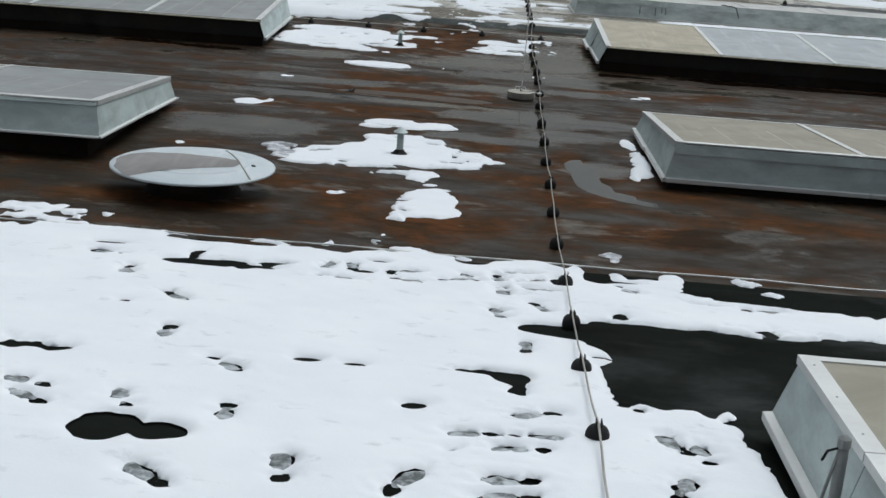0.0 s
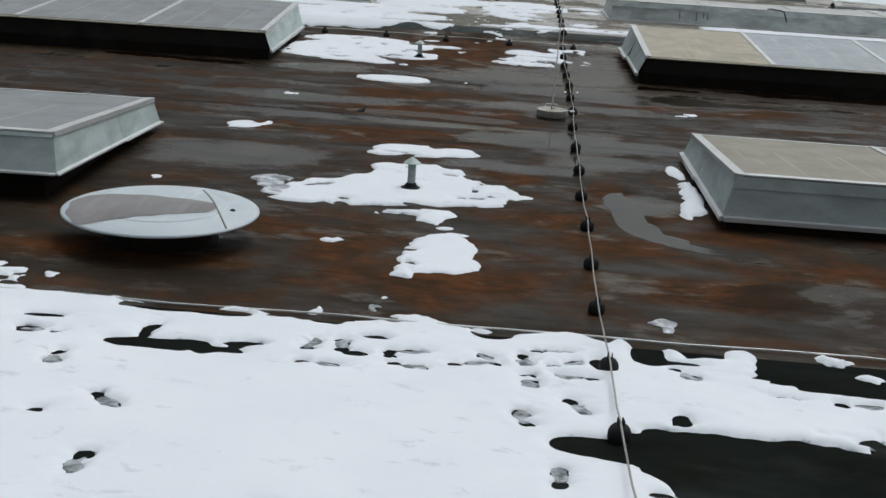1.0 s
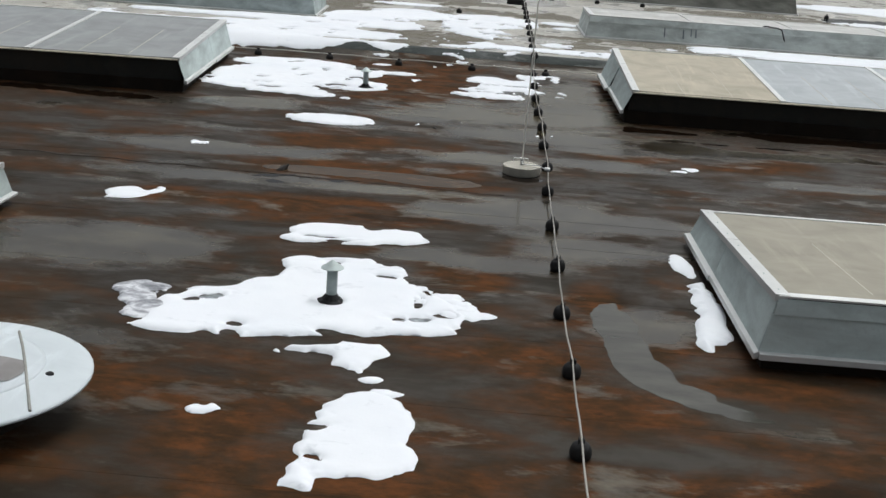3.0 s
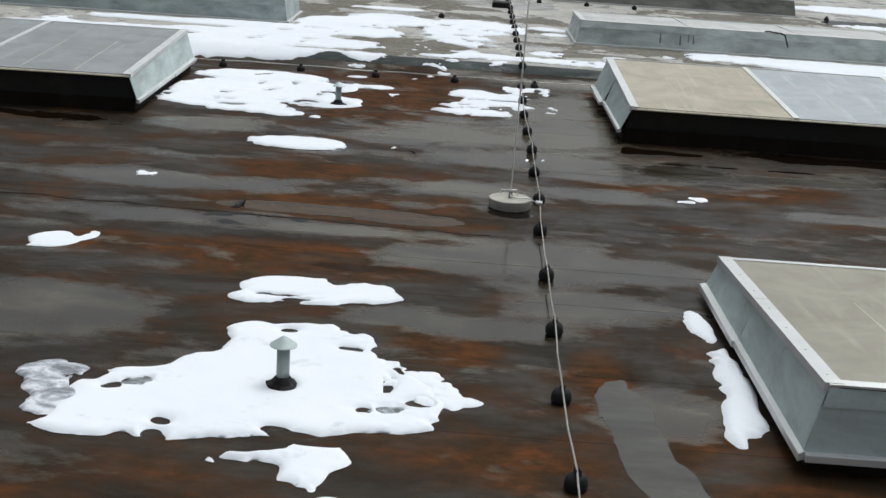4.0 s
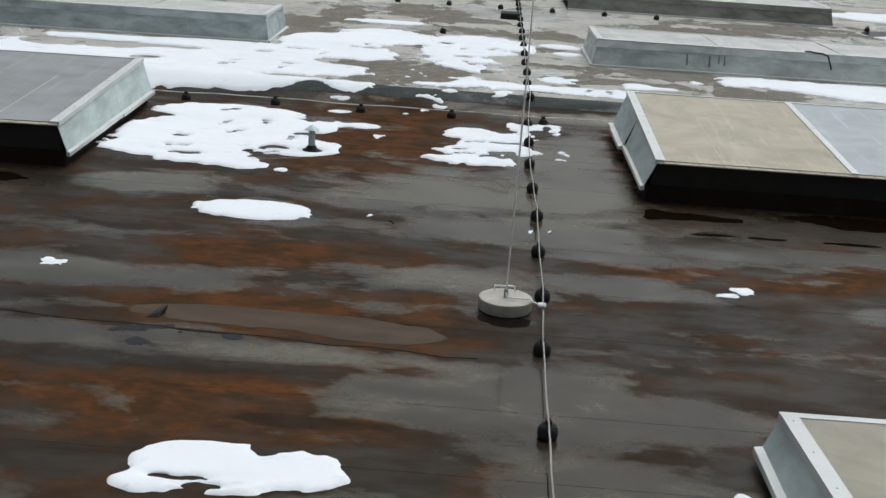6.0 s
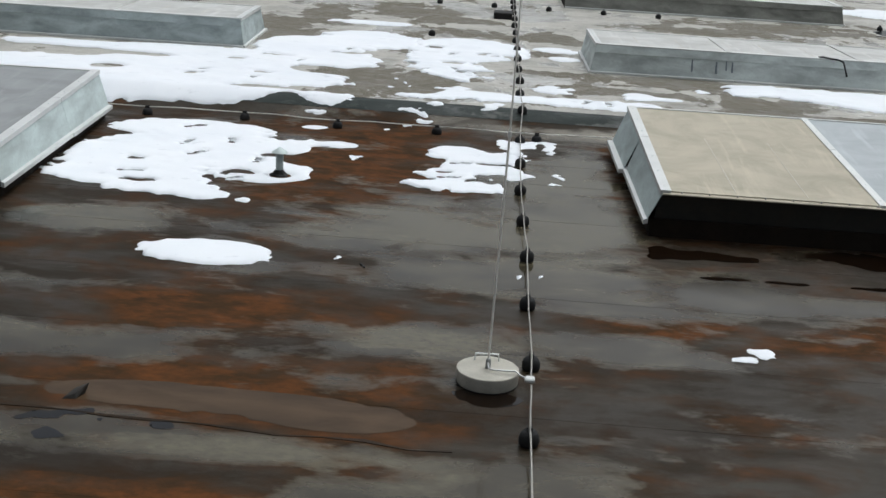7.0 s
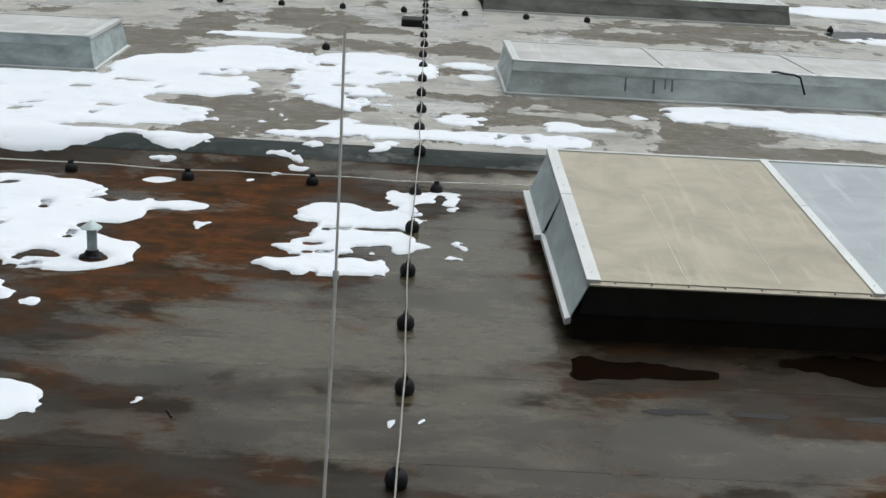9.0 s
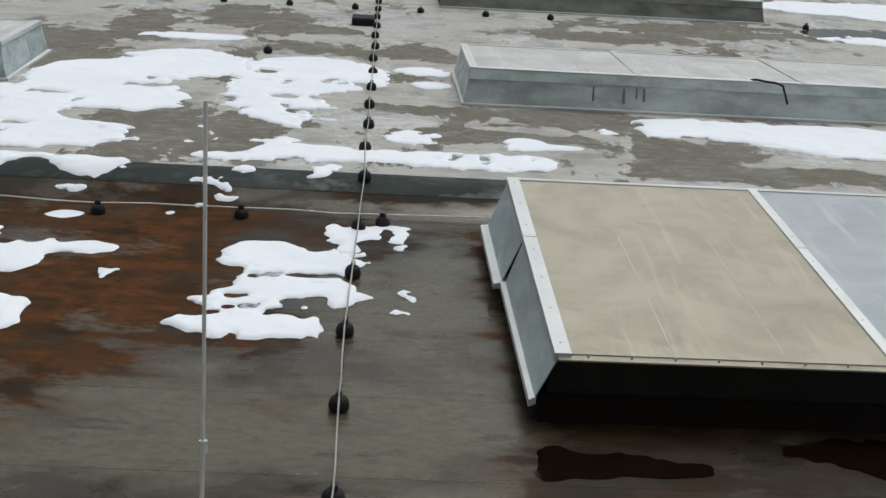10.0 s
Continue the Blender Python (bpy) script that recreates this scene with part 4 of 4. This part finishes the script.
tagged(scrap, "curled black scrap of roofing felt", "scrap")


# ---- meltwater ----
def puddle(label, blobs, seed, material=None, ragged=0.10):
    me = blob_mesh("puddle", blobs, 0.0, 0.022, ragged, seed, lift=0.0014, grow=0.0)
    me.materials.append(material or PUDDLE_SHEEN)
    return tagged(new("puddle", me), label, "puddle", "puddles on the roof", "stuff")


# streak of meltwater, its sky sheen painted as pale grey
puddle("narrow curved meltwater streak with painted grey sky sheen", [(0.31, 1.95, 0.12, 0.35), (0.36, 1.45, 0.13, 0.38), (0.46, 1.12, 0.14, 0.22), (0.62, 0.88, 0.15, 0.12), (0.78, 0.74, 0.13, 0.06), (0.90, 0.64, 0.08, 0.03)], 13, ragged=0.03)
# water before the rooflights; the upstands' dark reflection is painted into its colour
puddle("standing water at the rooflight's foot, its dark reflection painted in", [(1.03, 8.50, 0.09, 0.10), (1.03, 8.60, 0.09, 0.12), (1.02, 8.64, 0.07, 0.09), (1.18, 8.57, 0.20, 0.12), (1.42, 8.57, 0.28, 0.085), (1.60, 8.52, 0.14, 0.04)], 17, PUDDLE_REFLECTION, 0.03)
puddle("standing water at the rooflight's foot, its dark reflection painted in", [(2.45, 8.78, 0.28, 0.10), (2.8, 8.72, 0.40, 0.19), (3.9, 8.72, 0.9, 0.18), (5.6, 8.74, 1.2, 0.15)], 19, PUDDLE_REFLECTION, 0.035)
puddle("narrow strip of standing water with a painted dark reflection", [(1.43, 8.03, 0.20, 0.035)], 51, PUDDLE_REFLECTION, 0.02)
puddle("narrow strip of standing water with a painted dark reflection", [(1.89, 8.04, 0.16, 0.03)], 52, PUDDLE_REFLECTION, 0.02)
puddle("narrow strip of standing water with a painted dark reflection", [(2.59, 8.06, 0.22, 0.04)], 53, PUDDLE_REFLECTION, 0.02)
puddle("standing water at the rooflight's foot, its dark reflection painted in", [(-4.9, 8.2, 0.5, 0.14), (-5.9, 8.3, 0.5, 0.14)], 18, PUDDLE_REFLECTION, 0.05)
puddle("oval brown film of water with a dark rim", [(-1.75, 5.36, 0.85, 0.17), (-1.05, 5.26, 0.42, 0.17)], 20, PUDDLE_BROWN, 0.03)
puddle("still pale meltwater pool on the far bay", [(7.4, 22.5, 0.9, 0.7), (9.0, 22.7, 1.4, 0.9), (10.6, 22.6, 1.2, 0.8)], 31, PUDDLE_CLEAR, 0.12)
puddle("dark mossy wet spot beside the felt scrap", [(-2.44, 5.03, 0.10, 0.07), (-2.36, 4.80, 0.10, 0.06), (-2.30, 5.06, 0.06, 0.04)], 41, PUDDLE_SLATE, 0.05)
puddle("dark wet spot on the brown felt", [(-1.86, 5.04, 0.05, 0.035)], 43, PUDDLE_SLATE, 0.03)
# wet ring whose dark colour paints the weight's reflection
puddle("wet ring before the concrete weight, its dark reflection painted in", [(-0.25, 5.66, 0.17, 0.06), (-0.24, 5.60, 0.12, 0.05)], 61, PUDDLE_REFLECTION, 0.03)


# ---- snow ----
def snow(label, blobs, seed, thick=0.035, step=0.022, ragged=0.07, holes=(), prints=(), area=None, material=None):
    small = max(v[2] for v in blobs) < 0.2 and len(blobs) < 3
    pieces = blob_mesh("snow_patch", blobs, thick, step, 0.045 if small else ragged, seed, holes, prints, area=area, grow=0.0 if small else 0.006, split=True)
    things = []
    for n, me in enumerate(pieces):
        me.materials.append(material or SNOW)
        things.append(tagged(new("snow_patch", me), label if n == 0 else "small crumbling rest of snow beside a larger patch", "snow", "snow patches on the roof"))
    ob = things[0]
    if prints:
        for n, (px, py, ang) in enumerate(prints):
            bed = blob_mesh("slush", [(px, py, 0.15, 0.15)], 0.010, 0.012, 0.02, seed + 3 * n, prints=[(px, py, ang)], lift=0.002, soles=True)
            bed.materials.append(SLUSH)
            slush = new("slush", bed)
            slush.parent = ob
            tagged(slush, "grey trodden slush in a boot print")
    return ob


# around the vent pipe in the middle bay
snow("trodden melting snow heap around a vent pipe",
     [(-1.46, 2.40, 0.32, 0.37), (-1.37, 2.60, 0.20, 0.18), (-1.36, 1.90, 0.56, 0.58), (-1.92, 1.58, 0.42, 0.36), (-1.90, 1.86, 0.28, 0.23), (-2.20, 1.40, 0.26, 0.19), (-2.33, 1.23, 0.16, 0.06), (-0.92, 1.76, 0.28, 0.36),
      (-1.80, 2.04, 0.27, 0.22), (-1.76, 2.63, 0.11, 0.13), (-1.68, 2.42, 0.18, 0.26), (-2.10, 1.80, 0.26, 0.20), (-2.36, 1.66, 0.12, 0.10), (-1.14, 2.53, 0.08, 0.09), (-1.62, 1.58, 0.50, 0.30), (-1.18, 1.13, 0.12, 0.12), (-1.38, 1.08, 0.19, 0.045), (-1.20, 0.98, 0.10, 0.16), (-0.80, 1.58, 0.12, 0.16), (-2.34, 1.52, 0.10, 0.12)],
     21, 0.04, 0.014, 0.028,
     holes=[(-1.455, 1.89, 0.082, 0.085), (-1.42, 1.36, 0.045, 0.025), (-1.30, 1.30, 0.06, 0.02), (-1.20, 1.245, 0.13, 0.03), (-1.545, 2.67, 0.05, 0.035), (-1.16, 2.44, 0.05, 0.035), (-1.94, 1.22, 0.05, 0.05), (-1.94, 1.37, 0.045, 0.03), (-0.90, 2.02, 0.035, 0.12), (-0.74, 1.78, 0.05, 0.05)],
     prints=[(-0.93, 1.67, 15), (-2.22, 1.77, 35)])
snow("broken icy strip of snow beside the heap", [(-0.93, 2.18, 0.06, 0.13), (-0.82, 2.03, 0.06, 0.09), (-0.68, 1.84, 0.09, 0.05), (-0.70, 2.08, 0.05, 0.09), (-0.58, 1.92, 0.04, 0.13), (-0.47, 1.86, 0.05, 0.04)], 19, 0.025, 0.011, 0.04,
     holes=[(-0.88, 2.16, 0.03, 0.08), (-0.77, 1.97, 0.06, 0.025)])
snow("glassy refrozen rest of snow beside the heap", [(-2.70, 1.87, 0.10, 0.10), (-2.58, 1.89, 0.09, 0.035), (-2.56, 1.45, 0.09, 0.08), (-2.44, 1.52, 0.09, 0.12), (-2.62, 1.66, 0.10, 0.12)], 20, 0.025, 0.011, 0.04, material=ICE)
snow("flat patch of melting snow", [(-1.87, 3.22, 0.14, 0.10), (-1.84, 3.42, 0.09, 0.11), (-1.69, 3.42, 0.28, 0.22), (-1.48, 3.38, 0.18, 0.24), (-1.17, 3.42, 0.21, 0.18), (-1.20, 3.50, 0.10, 0.12), (-1.34, 3.36, 0.12, 0.13)], 22, 0.03, 0.013, 0.03,
     holes=[(-1.39, 3.63, 0.07, 0.08), (-1.73, 3.28, 0.10, 0.015), (-1.60, 3.20, 0.07, 0.02)])
snow("rounded patch of melting snow", [(-1.05, 0.19, 0.24, 0.30), (-1.14, -0.14, 0.16, 0.26), (-0.95, -0.20, 0.18, 0.19), (-1.27, -0.46, 0.05, 0.10)], 23, 0.035, 0.014, 0.03, holes=[(-1.27, 0.10, 0.08, 0.04), (-1.22, -0.28, 0.05, 0.025)])
snow("small rest of snow", [(-0.98, 0.53, 0.09, 0.05), (-1.06, 0.71, 0.07, 0.05)], 24, 0.02, 0.012, 0.02)
snow("small rest of snow", [(-1.90, 0.17, 0.08, 0.08)], 25, 0.02, 0.012, 0.02)
snow("small dirty rest of snow", [(-1.31, -1.21, 0.04, 0.05)], 26, 0.015, 0.01, 0.01, material=SLUSH)
snow("small rest of snow", [(-3.44, 4.07, 0.18, 0.18), (-3.22, 4.19, 0.05, 0.07)], 27, 0.02, 0.014, 0.03)
snow("thin rest of snow", [(-3.33, 6.11, 0.09, 0.05)], 28, 0.012, 0.012, 0.01)
snow("thin rest of snow", [(-3.57, 1.56, 0.05, 0.07)], 29, 0.012, 0.012, 0.01)
snow("thin jagged rest of snow", [(1.26, 6.51, 0.10, 0.05), (1.43, 6.64, 0.09, 0.06)], 30, 0.015, 0.012, 0.04)
snow("lens-shaped patch of melting snow", [(-2.3, 7.75, 0.42, 0.28), (-2.52, 7.77, 0.24, 0.16), (-2.06, 7.82, 0.14, 0.09)], 31, 0.035, 0.018, 0.03)
snow("snow lying along the rooflight's foot", [(0.965, 2.58, 0.065, 0.28), (0.985, 2.36, 0.065, 0.22), (0.93, 1.93, 0.095, 0.20), (0.85, 1.66, 0.045, 0.09), (0.955, 2.84, 0.03, 0.05)], 32, 0.05, 0.011, 0.025)
snow("snow lying along the rooflight's foot", [(0.885, 3.42, 0.030, 0.09), (0.93, 3.37, 0.022, 0.05), (0.925, 3.24, 0.042, 0.09), (0.945, 3.09, 0.022, 0.045)], 33, 0.035, 0.009, 0.03)
snow("small dirty rest of snow at the wire", [(0.40, -1.02, 0.06, 0.035), (0.42, -1.12, 0.03, 0.06)], 34, 0.02, 0.008, 0.03, material=ICE)

# before the far bay
snow("broad trodden snow patch around a vent pipe",
     [(-3.35, 11.55, 0.85, 0.45), (-3.45, 10.45, 0.75, 0.85), (-3.75, 9.75, 0.38, 0.42), (-3.10, 9.45, 0.50, 0.35), (-2.75, 9.25, 0.22, 0.18), (-2.63, 11.1, 0.55, 0.50), (-2.10, 11.32, 0.36, 0.14),
      (-2.38, 10.1, 0.42, 0.40), (-2.85, 10.6, 0.50, 0.70), (-1.84, 11.4, 0.12, 0.06)],
     41, 0.04, 0.026, 0.06, holes=[(-2.21, 10.0, 0.10, 0.10), (-2.35, 11.5, 0.25, 0.06), (-2.60, 9.98, 0.14, 0.09), (-3.53, 10.2, 0.10, 0.06), (-3.35, 9.52, 0.20, 0.06), (-2.30, 10.72, 0.22, 0.08)],
     prints=[(-3.3, 11.0, 80), (-3.1, 10.6, 60), (-2.9, 11.2, 100), (-3.5, 9.8, 10), (-2.5, 10.5, 90), (-2.6, 9.8, 30), (-3.4, 11.7, 45)])
snow("melting snow patch under the conductor wire",
     [(-0.68, 11.34, 0.27, 0.30), (-0.42, 11.22, 0.27, 0.24), (-0.17, 11.24, 0.13, 0.22), (-0.50, 10.79, 0.38, 0.22), (-0.13, 10.62, 0.09, 0.20), (-0.72, 10.56, 0.18, 0.25),
      (-0.60, 10.10, 0.29, 0.20), (-0.40, 10.02, 0.07, 0.14), (-0.84, 10.02, 0.10, 0.09), (-0.96, 10.07, 0.04, 0.06), (0.0, 10.64, 0.06, 0.05), (-0.55, 10.35, 0.2, 0.2)], 42, 0.035, 0.018, 0.055,
     holes=[(-0.25, 10.98, 0.14, 0.035), (-0.3, 10.30, 0.14, 0.05)], prints=[(-0.62, 10.95, 20), (-0.7, 10.38, 15)])
snow("melting snow patch at the wires' crossing", [(-0.05, 11.92, 0.20, 0.22), (0.19, 11.92, 0.17, 0.16), (0.22, 11.64, 0.05, 0.07), (-0.13, 11.74, 0.11, 0.11), (-0.10, 11.54, 0.08, 0.09)], 43, 0.035, 0.018, 0.05, prints=[(0.15, 11.85, 80)])
for n, b in enumerate([(0.33, 10.70, 0.05, 0.11), (-2.19, 12.05, 0.15, 0.12), (-1.66, 10.88, 0.06, 0.11), (-2.35, 9.13, 0.06, 0.07), (-1.46, 12.17, 0.06, 0.06), (0.12, 10.39, 0.02, 0.04),
                       (-1.10, 12.43, 0.17, 0.035), (-1.25, 12.34, 0.09, 0.03), (-2.27, 12.45, 0.11, 0.05), (-1.20, 12.60, 0.15, 0.05), (-0.99, 12.82, 0.09, 0.12), (-0.34, 12.90, 0.11, 0.17)]):
    snow("small rest of snow", [b], 44 + n, 0.02, 0.016, 0.02)

# far bay
snow("long melting snow drift on the far bay",
     [(-2.25, 17.2, 0.75, 0.9), (-3.0, 16.3, 0.75, 0.85), (-4.4, 15.2, 1.1, 0.40), (-5.8, 15.1, 1.0, 0.28), (-5.6, 13.45, 0.7, 0.6), (-4.38, 13.45, 0.85, 0.65),
      (-3.5, 13.75, 1.0, 0.88), (-4.1, 13.0, 1.2, 0.25), (-3.2, 13.02, 0.6, 0.20), (-2.63, 13.75, 0.64, 0.42), (-2.2, 12.85, 0.3, 0.18), (-2.7, 15.3, 0.8, 0.8), (-6.8, 13.6, 0.9, 0.45),
      (-4.6, 14.3, 1.3, 0.7), (-3.3, 14.7, 0.8, 0.5), (-6.2, 14.3, 1.0, 0.5), (-4.2, 12.76, 1.2, 0.34), (-3.30, 12.74, 0.42, 0.22), (-5.7, 12.80, 1.0, 0.36)],
     61, 0.04, 0.032, 0.05, holes=[(-6.07, 14.53, 0.88, 0.37), (-4.98, 14.67, 0.56, 0.13), (-4.95, 13.69, 0.21, 0.15), (-3.85, 13.59, 0.13, 0.07), (-2.50, 14.46, 0.32, 0.25), (-2.38, 13.15, 0.38, 0.14), (-3.19, 14.00, 0.14, 0.07), (-2.34, 15.89, 0.18, 0.10), (-3.65, 14.86, 0.13, 0.08), (-1.98, 16.35, 0.13, 0.14), (-3.26, 15.28, 0.17, 0.07), (-2.45, 14.4, 0.40, 0.16), (-3.0, 13.05, 0.30, 0.10), (-5.2, 14.6, 0.5, 0.06)],
     prints=[(-3.2, 13.6, 80), (-2.9, 15.0, 70), (-2.4, 16.2, 95), (-3.9, 13.9, 40)])
snow("melting snow patch on the far bay beside the wire",
     [(-0.81, 16.98, 0.84, 1.0), (-1.02, 15.6, 0.42, 0.9), (-0.83, 14.7, 0.25, 0.4), (-1.0, 16.2, 0.5, 0.6)], 62, 0.04, 0.03, 0.08, holes=[(-0.92, 15.67, 0.15, 0.09), (-0.48, 16.47, 0.16, 0.10), (-0.63, 15.00, 0.09, 0.09), (-1.29, 16.94, 0.13, 0.11)], prints=[(-1.0, 16.4, 80), (-0.9, 15.2, 100)])
snow("thin snow strip along the bay's edge", [(-1.22, 13.20, 0.30, 0.13), (-0.86, 13.55, 0.26, 0.40), (-0.45, 13.44, 0.40, 0.26), (-0.05, 13.42, 0.16, 0.2)], 63, 0.03, 0.025, 0.06)
snow("thin snow strip along the bay's edge", [(0.10, 13.45, 0.14, 0.2), (0.68, 13.40, 0.52, 0.28), (1.24, 13.40, 0.32, 0.26)], 64, 0.03, 0.025, 0.06, prints=[(0.7, 13.5, 70), (0.95, 13.45, 95)])
snow("flat rest of snow on the far bay", [(0.32, 14.12, 0.22, 0.23)], 65, 0.025, 0.02, 0.05)
snow("pointed flat rest of snow on the far bay", [(1.36, 14.1, 0.20, 0.24), (1.62, 14.04, 0.24, 0.10)], 66, 0.025, 0.02, 0.03)
snow("flat rest of snow on the far bay", [(-2.4, 19.1, 0.64, 0.26)], 67, 0.025, 0.03, 0.06)
snow("flat rest of snow at the rooflight's corner", [(0.47, 17.41, 0.32, 0.26)], 68, 0.025, 0.025, 0.06)
snow("flat rest of snow at the rooflight's corner", [(0.55, 16.62, 0.2, 0.2)], 69, 0.025, 0.025, 0.05)
snow("small rest of snow", [(2.22, 14.78, 0.09, 0.11)], 70, 0.02, 0.02, 0.02)
snow("wide snow field before the rooflight", [(3.5, 15.05, 0.95, 0.45), (4.6, 14.85, 1.0, 0.68), (3.1, 15.25, 0.6, 0.22), (5.8, 14.80, 1.0, 0.72), (7.0, 14.85, 1.0, 0.72)], 71, 0.04, 0.035, 0.06)
snow("far snow field on the roof", [(8.0, 25.9, 1.4, 0.9), (9.2, 25.6, 1.3, 1.4), (10.5, 25.4, 1.4, 1.2)], 72, 0.04, 0.06, 0.12)
snow("far snow field on the roof", [(7.6, 21.9, 0.9, 0.35), (9.0, 21.6, 1.2, 0.4)], 73, 0.03, 0.05, 0.12)

# near bay
PRINTS = [(-2.77, -2.59, -77), (-2.33, -3.14, -46), (-2.16, -3.90, -86), (-1.75, -4.37, -45), (-2.05, -5.00, 116), (-1.58, -5.05, -84), (-2.44, -5.08, 145), (-2.52, -4.89, 164),
          (-3.03, -2.15, 170), (-0.42, -2.89, 96), (-0.26, -3.60, 94), (-0.16, -2.66, -65), (-0.23, -4.73, -153), (-0.51, -5.05, -173), (-0.24, -5.02, 4)]
PRINTS_MORE = [(-0.29, -5.19, -170), (-0.35, -5.54, -171), (-0.34, -5.67, -174), (0.38, -4.98, 116), (0.48, -5.06, 95), (0.34, -5.47, 75), (0.44, -1.94, -58), (-0.42, -1.93, -87),
               (-0.39, -2.30, -86), (-0.20, -1.95, 39), (-0.14, -2.18, -177), (-0.28, -1.72, 16), (-0.61, -1.98, 121), (-1.42, -1.95, 100), (-1.58, -1.98, 80), (-1.07, -1.97, 20), (-1.50, -2.32, -10), (-1.03, -2.22, -8), (-0.72, -2.08, 30), (1.29, -2.25, 5), (-1.72, -5.76, 140), (-1.24, -5.6, 100), (-0.76, -5.62, 60)]
EDGE_HOLES = [(0.27, -1.62, 0.09, 0.20), (0.44, -1.74, 0.11, 0.04), (0.56, -1.48, 0.10, 0.05), (1.05, -1.66, 0.10, 0.08), (0.0, -1.90, 0.06, 0.10), (-0.60, -1.45, 0.13, 0.10), (-2.53, -1.49, 0.26, 0.055), (-2.20, -1.52, 0.12, 0.04), (-1.66, -1.46, 0.24, 0.07), (-3.09, -2.17, 0.07, 0.045),
              (-2.30, -2.21, 0.36, 0.11), (-2.49, -1.95, 0.045, 0.11), (-1.94, -2.07, 0.09, 0.04), (-1.34, -2.08, 0.07, 0.05), (-1.26, -1.75, 0.06, 0.055), (-1.13, -2.08, 0.035, 0.04), (-3.12, -1.86, 0.12, 0.05)]
FIELD_HOLES = [(-2.52, -3.38, 0.035, 0.04), (-2.60, -4.33, 0.12, 0.055), (-2.82, -4.33, 0.07, 0.05), (-1.38, -4.17, 0.075, 0.05), (-1.12, -4.20, 0.05, 0.025), (-0.80, -4.75, 0.06, 0.06), (-2.04, -5.33, 0.13, 0.17),
               (-1.80, -5.36, 0.12, 0.11), (-0.60, -5.27, 0.045, 0.03), (-0.47, -4.15, 0.15, 0.04), (-0.32, -4.20, 0.08, 0.085), (-0.30, -4.40, 0.045, 0.07), (-0.14, -3.19, 0.16, 0.12), (0.12, -3.22, 0.25, 0.17), (0.27, -4.55, 0.03, 0.035), (0.15, -3.69, 0.06, 0.03), (0.34, -2.74, 0.045, 0.09), (1.19, -2.82, 0.04, 0.10), (0.95, -2.20, 0.09, 0.02)]
FIELD = [(-3.9, -4.9, 2.9, 3.2), (-3, -4.6, 3, 2.95), (-1.2, -4.2, 1.32, 2.6), (-0.6, -6.6, 1.1, 2), (-2.5, -7.2, 2, 1.3), (-5.4, -6.3, 1.5, 1.2), (-0.9, -1.99, 1, 0.58), (-2, -2.03, 1.4, 0.6), (-3.3, -2.06, 1.6, 0.64), (-0.2, -2.3, 0.5, 0.82), (0.25, -2.35, 0.5, 0.52), (0.7, -2.4, 0.5, 0.48), (1.2, -2.5, 0.5, 0.42), (1.8, -2.48, 0.6, 0.32), (2.4, -2.45, 0.5, 0.3)]
EDGE_LUMPS = [(0.62, -1.8, 0.2, 0.12), (0.69, -1.67, 0.16, 0.08), (0.8, -1.5, 0.09, 0.12), (-0.2, -1.6, 0.26, 0.21), (0.13, -1.68, 0.08, 0.26), (0.39, -1.58, 0.08, 0.08), (0, -3.66, 0.2, 0.2), (-0.2, -4.6, 0.28, 0.8), (0.02, -4.7, 0.15, 0.36), (0.3, -5.2, 0.4, 0.7), (0.52, -4.75, 0.16, 0.24), (0.58, -5.3, 0.13, 0.5), (0.7, -4.5, 0.035, 0.06), (0.2, -6.1, 0.4, 1.2)]
snow("wide field of wet snow with footprints over the near bay",
     FIELD + EDGE_LUMPS,
     81, 0.05, 0.018, 0.04, holes=EDGE_HOLES + FIELD_HOLES, prints=PRINTS + PRINTS_MORE, area=(-7.4, -9.0, 2.9, -1.1))
snow("small lump of snow by the edge wire", [(1.32, -1.50, 0.12, 0.10)], 82, 0.06, 0.012, 0.02)
snow("small flat rest of snow by the edge wire", [(1.47, -1.71, 0.08, 0.07)], 83, 0.03, 0.012, 0.02)
snow("small lump of snow on the edge wire", [(-1.09, -1.33, 0.12, 0.07), (-0.95, -1.40, 0.10, 0.05)], 84, 0.03, 0.012, 0.02)
snow("small lump of snow on the edge wire", [(-1.69, -1.35, 0.05, 0.04)], 85, 0.03, 0.012, 0.01)
snow("small lump of snow on the edge wire", [(-0.72, -1.46, 0.07, 0.04)], 86, 0.03, 0.012, 0.01)
snow("icy ragged rest of snow beyond the edge wire", [(-3.95, -1.05, 0.23, 0.11), (-3.63, -1.05, 0.10, 0.05), (-3.62, -1.36, 0.15, 0.09), (-3.9, -1.28, 0.2, 0.10)], 87, 0.03, 0.014, 0.05, holes=[(-3.75, -1.20, 0.13, 0.04), (-3.55, -1.30, 0.08, 0.04)])
snow("small rest of snow", [(-3.43, -1.07, 0.035, 0.04)], 88, 0.02, 0.012, 0.01)

for x, y, r in ((-1.62, 13.62, 0.025), (-1.46, 13.95, 0.03), (-1.56, 14.2, 0.025), (-1.33, 13.8, 0.03), (-1.29, -1.02, 0.013), (-0.06, 7.72, 0.014), (0.09, 7.77, 0.013), (-1.39, 7.86, 0.018)):
    snow("tiny crumb of snow", [(x, y, r, 1.6 * r)], int(90 + 10 * y), 0.02, 0.006, 0.004)
bm = bmesh.new()
tube(bm, [(-1.20, 7.74, 0.006), (-1.175, 7.70, 0.009), (-1.16, 7.665, 0.006)], 0.006, 6)
tagged(new("twig", finish(bm, "twig", RUBBLE)), "short dark twig on the felt", "twig")
